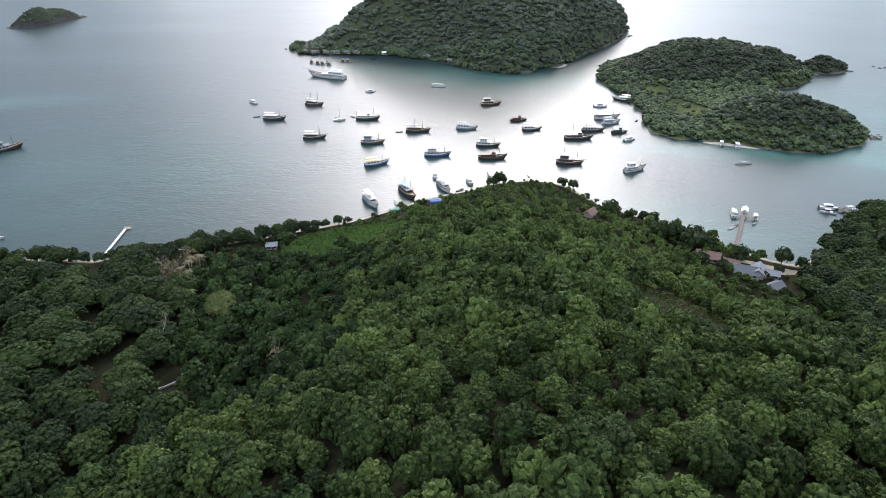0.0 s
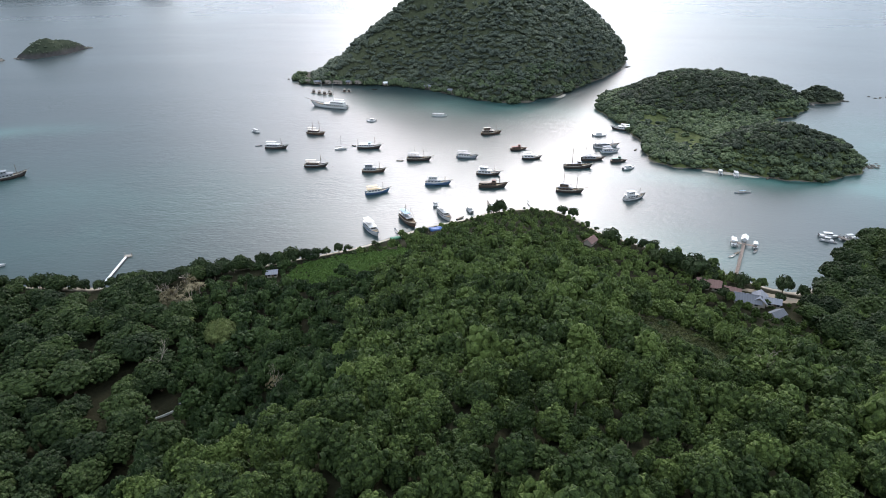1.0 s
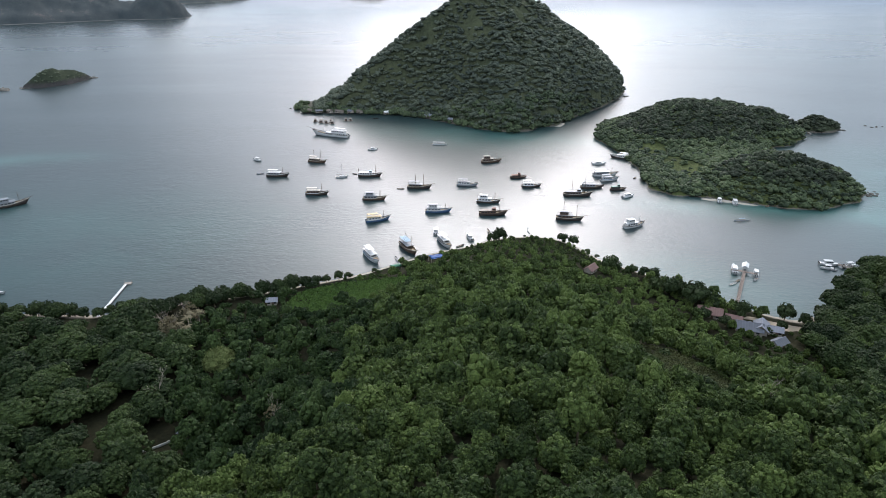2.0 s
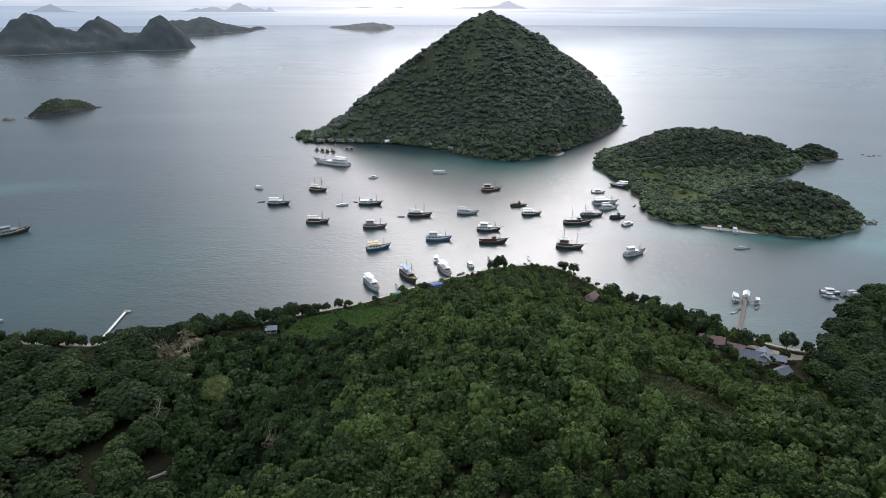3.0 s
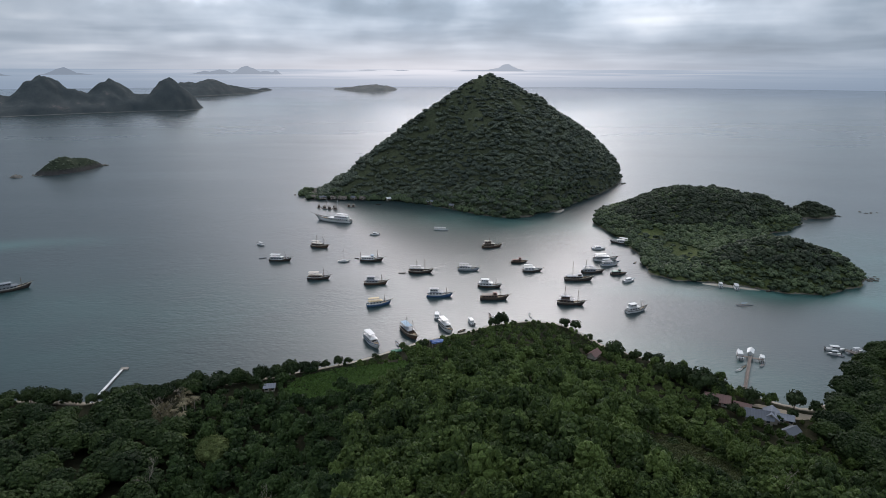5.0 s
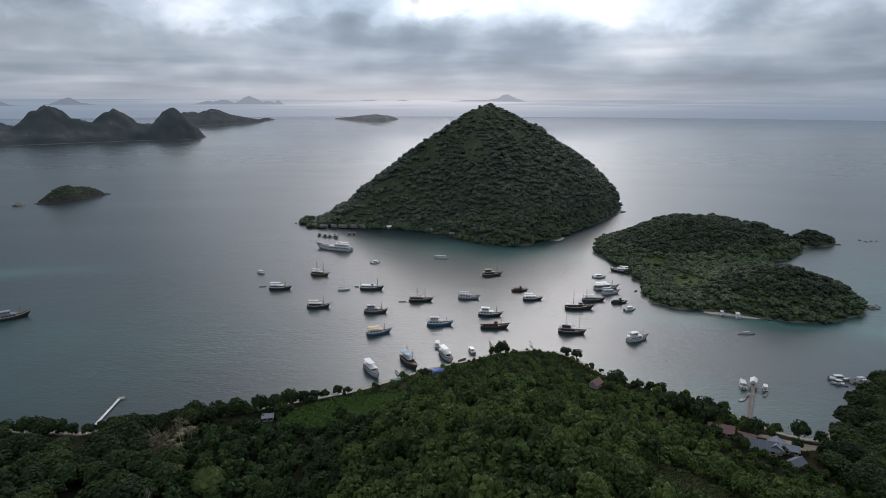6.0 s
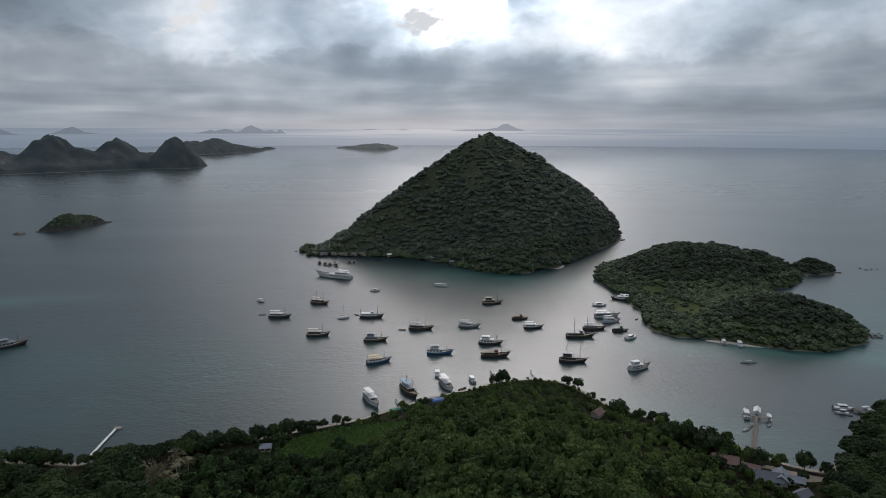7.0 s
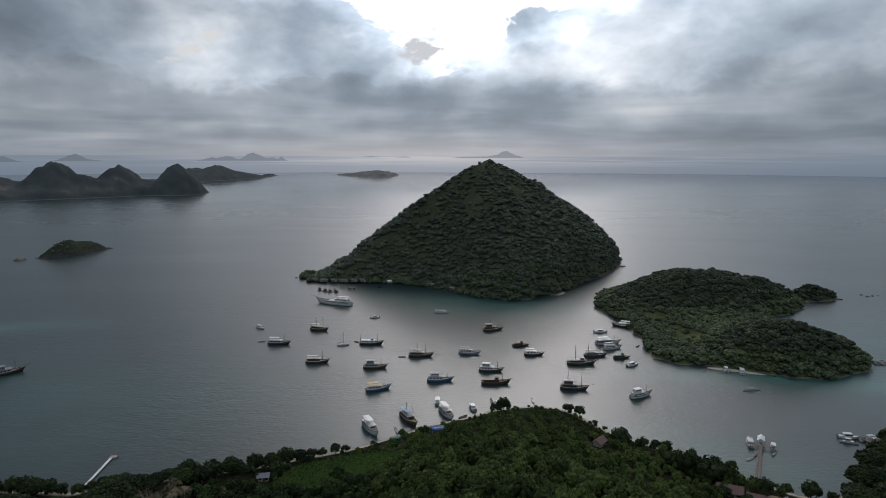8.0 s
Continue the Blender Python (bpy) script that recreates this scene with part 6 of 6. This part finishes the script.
house("long house with a red-brown roof among trees", 105.5, 214.5, 8.5, 5.0, 2.2, -22, TILE_RED)
house("house with a faded red roof in the yard", 112.5, 209.0, 5.5, 4.6, 2.2, -28, TILE_RED, rise=1.3)
house("large house with a grey tin roof", 116.0, 203.6, 9.0, 5.6, 2.3, -20, TIN_GREY, rise=1.8)
house("cross wing with a pale tin roof", 120.6, 203.6, 6.8, 4.6, 2.3, 62, TIN_PALE, rise=1.5)
house("annex with a pale tin roof", 124.8, 201.2, 4.6, 3.6, 2.2, -24, TIN_PALE, rise=0.9)
house("low shed with a grey tin roof", 122.2, 193.2, 5.6, 3.6, 2.2, 28, TIN_GREY, rise=1.1)
house("small house with a red roof by the shore path", 66.5, 250.5, 5.5, 3.4, 2.2, 50, TILE_RED, rise=1.3)
house("small hut with a pale tin roof under shore trees", -68.6, 224.5, 3.9, 2.8, 2.2, 8, TIN_PALE, rise=0.7, name="hut", group="huts")
house("small concrete hut beside a track", -73.5, 142.5, 2.3, 1.8, 2.0, 18, TIN_GREY, CONCRETE, rise=0.4, name="hut", group="huts")


low_wall("low grey concrete wall beside the track", -82.5, 135.0, -75.5, 139.6, 0.7)


def tarp_shelter(label, x, y, turn, mat, length, width, height):
    ob = new("tarp_shelter")
    bm = bmesh.new()
    grid = [[bm.verts.new(((i / 6 - 0.5) * length, (j / 4 - 0.5) * width, height + 0.6 - 1.2 * abs(j / 4 - 0.5) - 0.12 * math.sin(i * 1.7 + j))) for j in range(5)] for i in range(7)]
    for i in range(6):
        for j in range(4):
            bm.faces.new((grid[i][j], grid[i + 1][j], grid[i + 1][j + 1], grid[i][j + 1]))
    out = bmesh.ops.solidify(bm, geom=bm.faces[:], thickness=0.04)
    part("tarpaulin", bm, mat, ob, smooth=True)
    part("ridge_pole", one(rod, (-length / 2, 0, height + 0.5), (length / 2, 0, height + 0.5), 0.06), GREY_WOOD, ob)
    for sx in (-1, 1):
        for sy in (-1, 1):
            part("pole", one(rod, (sx * length * 0.46, sy * width * 0.44, -0.4), (sx * length * 0.46, sy * width * 0.44, height), 0.06), GREY_WOOD, ob)
    ob.matrix_basis = pose(x, y, float(ground_z(x, y)), 0, 0, turn)
    return tagged(ob, label, "shelter", "shelters on the beach")


tarp_shelter("bright blue tarpaulin shelter by the beach", -2.2, 262.5, 20, TARP_BLUE, 6.5, 4.6, 2.2)
tarp_shelter("green tarpaulin shelter by the beach", -20.5, 255.5, 25, TARP_GREEN, 5.0, 3.2, 1.9)


def jetty(label, x0, y0, x1, y1, width, plank_mat, arms, name="jetty", z=1.1):
    """A plank jetty on piles from (x0, y0) to (x1, y1) with cross arms at its head."""
    ob = new(name)
    length = math.hypot(x1 - x0, y1 - y0)
    count = int(length / 0.45)
    data = None
    for k in range(count):
        px = 0.22 + k * 0.45
        if data is None:
            piece = part("plank", one(box, 0, 0, 0, 0.40, width, 0.07), plank_mat, ob)
            data = piece.data
        else:
            piece = solid("plank", data, plank_mat, ob)
        piece.matrix_basis = pose(px, random.uniform(-0.06, 0.06), z + random.uniform(-0.015, 0.015), 0, 0, random.uniform(-1.5, 1.5))
    for sgn in (-1, 1):
        part("beam", one(box, length / 2, sgn * width * 0.38, z - 0.14, length, 0.14, 0.18), GREY_WOOD, ob)
        part("handrail", one(rod, (0, sgn * width * 0.48, z + 0.95), (length, sgn * width * 0.48, z + 0.95), 0.05), GREY_WOOD, ob)
    for k in range(int(length / 3.0) + 1):
        for sgn in (-1, 1):
            part("pile", one(rod, (k * 3.0, sgn * width * 0.48, -3.0), (k * 3.0, sgn * width * 0.48, z + 1.0), 0.10), GREY_WOOD, ob)
    for q, half in arms:
        part("cross_arm", one(box, length * q, 0, z + 0.07, 1.3, 2 * half, 0.10), plank_mat, ob)
        for sgn in (-1, 1):
            part("pile", one(rod, (length * q, sgn * half * 0.9, -3.0), (length * q, sgn * half * 0.9, z + 0.8), 0.12), GREY_WOOD, ob)
    ob.matrix_basis = pose(x0, y0, 0, 0, 0, math.degrees(math.atan2(y1 - y0, x1 - x0)))
    return tagged(ob, label, "jetty")


jetty("long wooden plank jetty on piles", 119.0, 221.0, 138.8, 257.5, 1.35, PLANK, ((0.97, 5.5),))
# a small gabled block stands in for the white boat moored here
house("white gabled stand-in for a boat at the head of the jetty", 140.8, 261.4, 4.4, 1.7, 1.3, 61.5, FLOAT_WHITE, WHITE_PAINT, rise=0.5, z=1.0, name="boat_stand_in", group="jetty shelters", stilts=2.0)
jetty("short dark wooden jetty", 194.0, 253.0, 186.0, 264.5, 2.2, DARK_WOOD, ())


def floating_pier():
    """White floats end to end, with a small landing at the outer end."""
    ob = new("floating_pier")
    x0, y0, x1, y1 = -135.2, 207.0, -138.0, 245.0
    length = math.hypot(x1 - x0, y1 - y0)
    count = 13
    for k in range(count):
        px = (k + 0.5) * length / count
        pod = part("float", one(box, px, 0, 0.30, length / count - 0.12, 1.0, 0.45, bevel=0.06), FLOAT_WHITE, ob)
        part("dark_edge", one(box, px, -0.70, 0.2, length / count - 0.2, 0.36, 0.3), RUBBER, pod)
    part("landing", one(box, length + 1.0, -0.6, 0.3, 2.0, 3.2, 0.5, bevel=0.06), GREY_WOOD, ob)
    for sgn in (-1, 1):
        part("mooring_post", one(rod, (length + 1.6, -0.6 + sgn * 1.4, -2.5), (length + 1.6, -0.6 + sgn * 1.4, 1.8), 0.1), GREY_WOOD, ob)
    ob.matrix_basis = pose(x0, y0, 0, 0, 0, math.degrees(math.atan2(y1 - y0, x1 - x0)))
    tagged(ob, "long white floating pier reaching out from the trees", "pier")


floating_pier()

# huts along the foot of the cone island
for k, (hx, hy, hl, mat) in enumerate([(-128, 617, 5, THATCH), (-119, 612, 6, TIN_GREY), (-108, 611, 5, THATCH), (-99, 612, 8, THATCH), (-88, 611, 5, TIN_GREY), (-79, 609, 5, THATCH), (-53, 607, 4, FLOAT_WHITE), (-12, 592, 6, TIN_PALE), (9, 573, 4, TIN_PALE)]):
    house("small stilted hut at the foot of the steep island", hx, hy, hl, 3.6, 2.0, random.uniform(-40, 40), mat, GREY_WOOD, 0.9, 1.1 + 0.3 * (k % 3), "stilt_hut", "huts on the island shore", 1.3)


def raft_hut(label, x, y, size, turn):
    ob = new("floating_hut")
    for k in range(4):
        part("log", one(rod, (-size * 0.7, (k - 1.5) * size * 0.3, 0.05), (size * 0.7, (k - 1.5) * size * 0.3, 0.05), 0.22), DARK_WOOD, ob)
    part("platform", one(box, 0, 0, 0.32, size * 1.5, size * 1.2, 0.12), GREY_WOOD, ob)
    body = part("hut", one(box, 0, 0, 1.3, size * 0.7, size * 0.7, 1.9, bevel=0.03), DARK_WOOD, ob)
    part("door", one(box, 0, -size * 0.355, 1.15, 0.8, 0.05, 1.5), BROWN_WOOD, body)
    bm = bmesh.new()
    bmesh.ops.create_cone(bm, cap_ends=True, segments=4, radius1=size * 0.75, radius2=0.1, depth=1.2, matrix=Matrix.Translation((0, 0, 2.8)) @ Matrix.Rotation(math.pi / 4, 4, "Z"))
    part("roof", bm, GREY_WOOD, ob)
    ob.matrix_basis = pose(x, y, 0, 0, 0, turn)
    return tagged(ob, label, "floating hut", "floating huts off the island")


for hx, hy, hs in [(-88.2, 580, 2.6), (-84.0, 580, 2.8), (-116, 577, 3.0), (-110, 573, 3.6), (-105, 570, 3.4), (-99, 568, 3.2), (-101, 574, 2.8)]:
    raft_hut("dark wooden floating hut on a log raft", hx, hy, hs, random.uniform(-20, 20))


# ---------------------------------------------------------------- rocks and small shore things
def boulder(label, x, y, z, size, seed, flat=0.6):
    r = np.random.RandomState(seed)
    v = ICO2[0] * (1 + 0.22 * r.randn(len(ICO2[0]), 1)) * (size, size * r.uniform(0.6, 0.9), size * flat)
    ob = solid("rock", mesh_from("rock", v, ICO2[1], None, False), ROCK)
    ob.matrix_basis = pose(x, y, z, 0, 0, r.uniform(0, 360))
    return tagged(ob, label, "rock", "rocks along the shores")


r_rocks = random.Random(8)
for cx, cy, n_rocks, spread, size in [(262, 368, 14, 6, 1.6), (268, 372, 8, 5, 1.0), (310, 532, 8, 6, 1.8), (350, 545, 7, 5, 1.6), (390, 558, 6, 7, 1.4), (-508, 742, 6, 4, 5.2), (-494, 757, 7, 7, 2.2), (-455, 838, 6, 6, 2.4), (205, 735, 6, 6, 2.0), (200, 705, 8, 8, 1.6), (-150, 640, 6, 5, 1.5)]:
    for k in range(n_rocks):
        boulder("dark weathered rock at the waterline", cx + r_rocks.uniform(-spread, spread), cy + r_rocks.uniform(-spread, spread) * 0.6, 0.0, size * r_rocks.uniform(0.5, 1.2), int(cx * 7 + cy + k) % 9973)
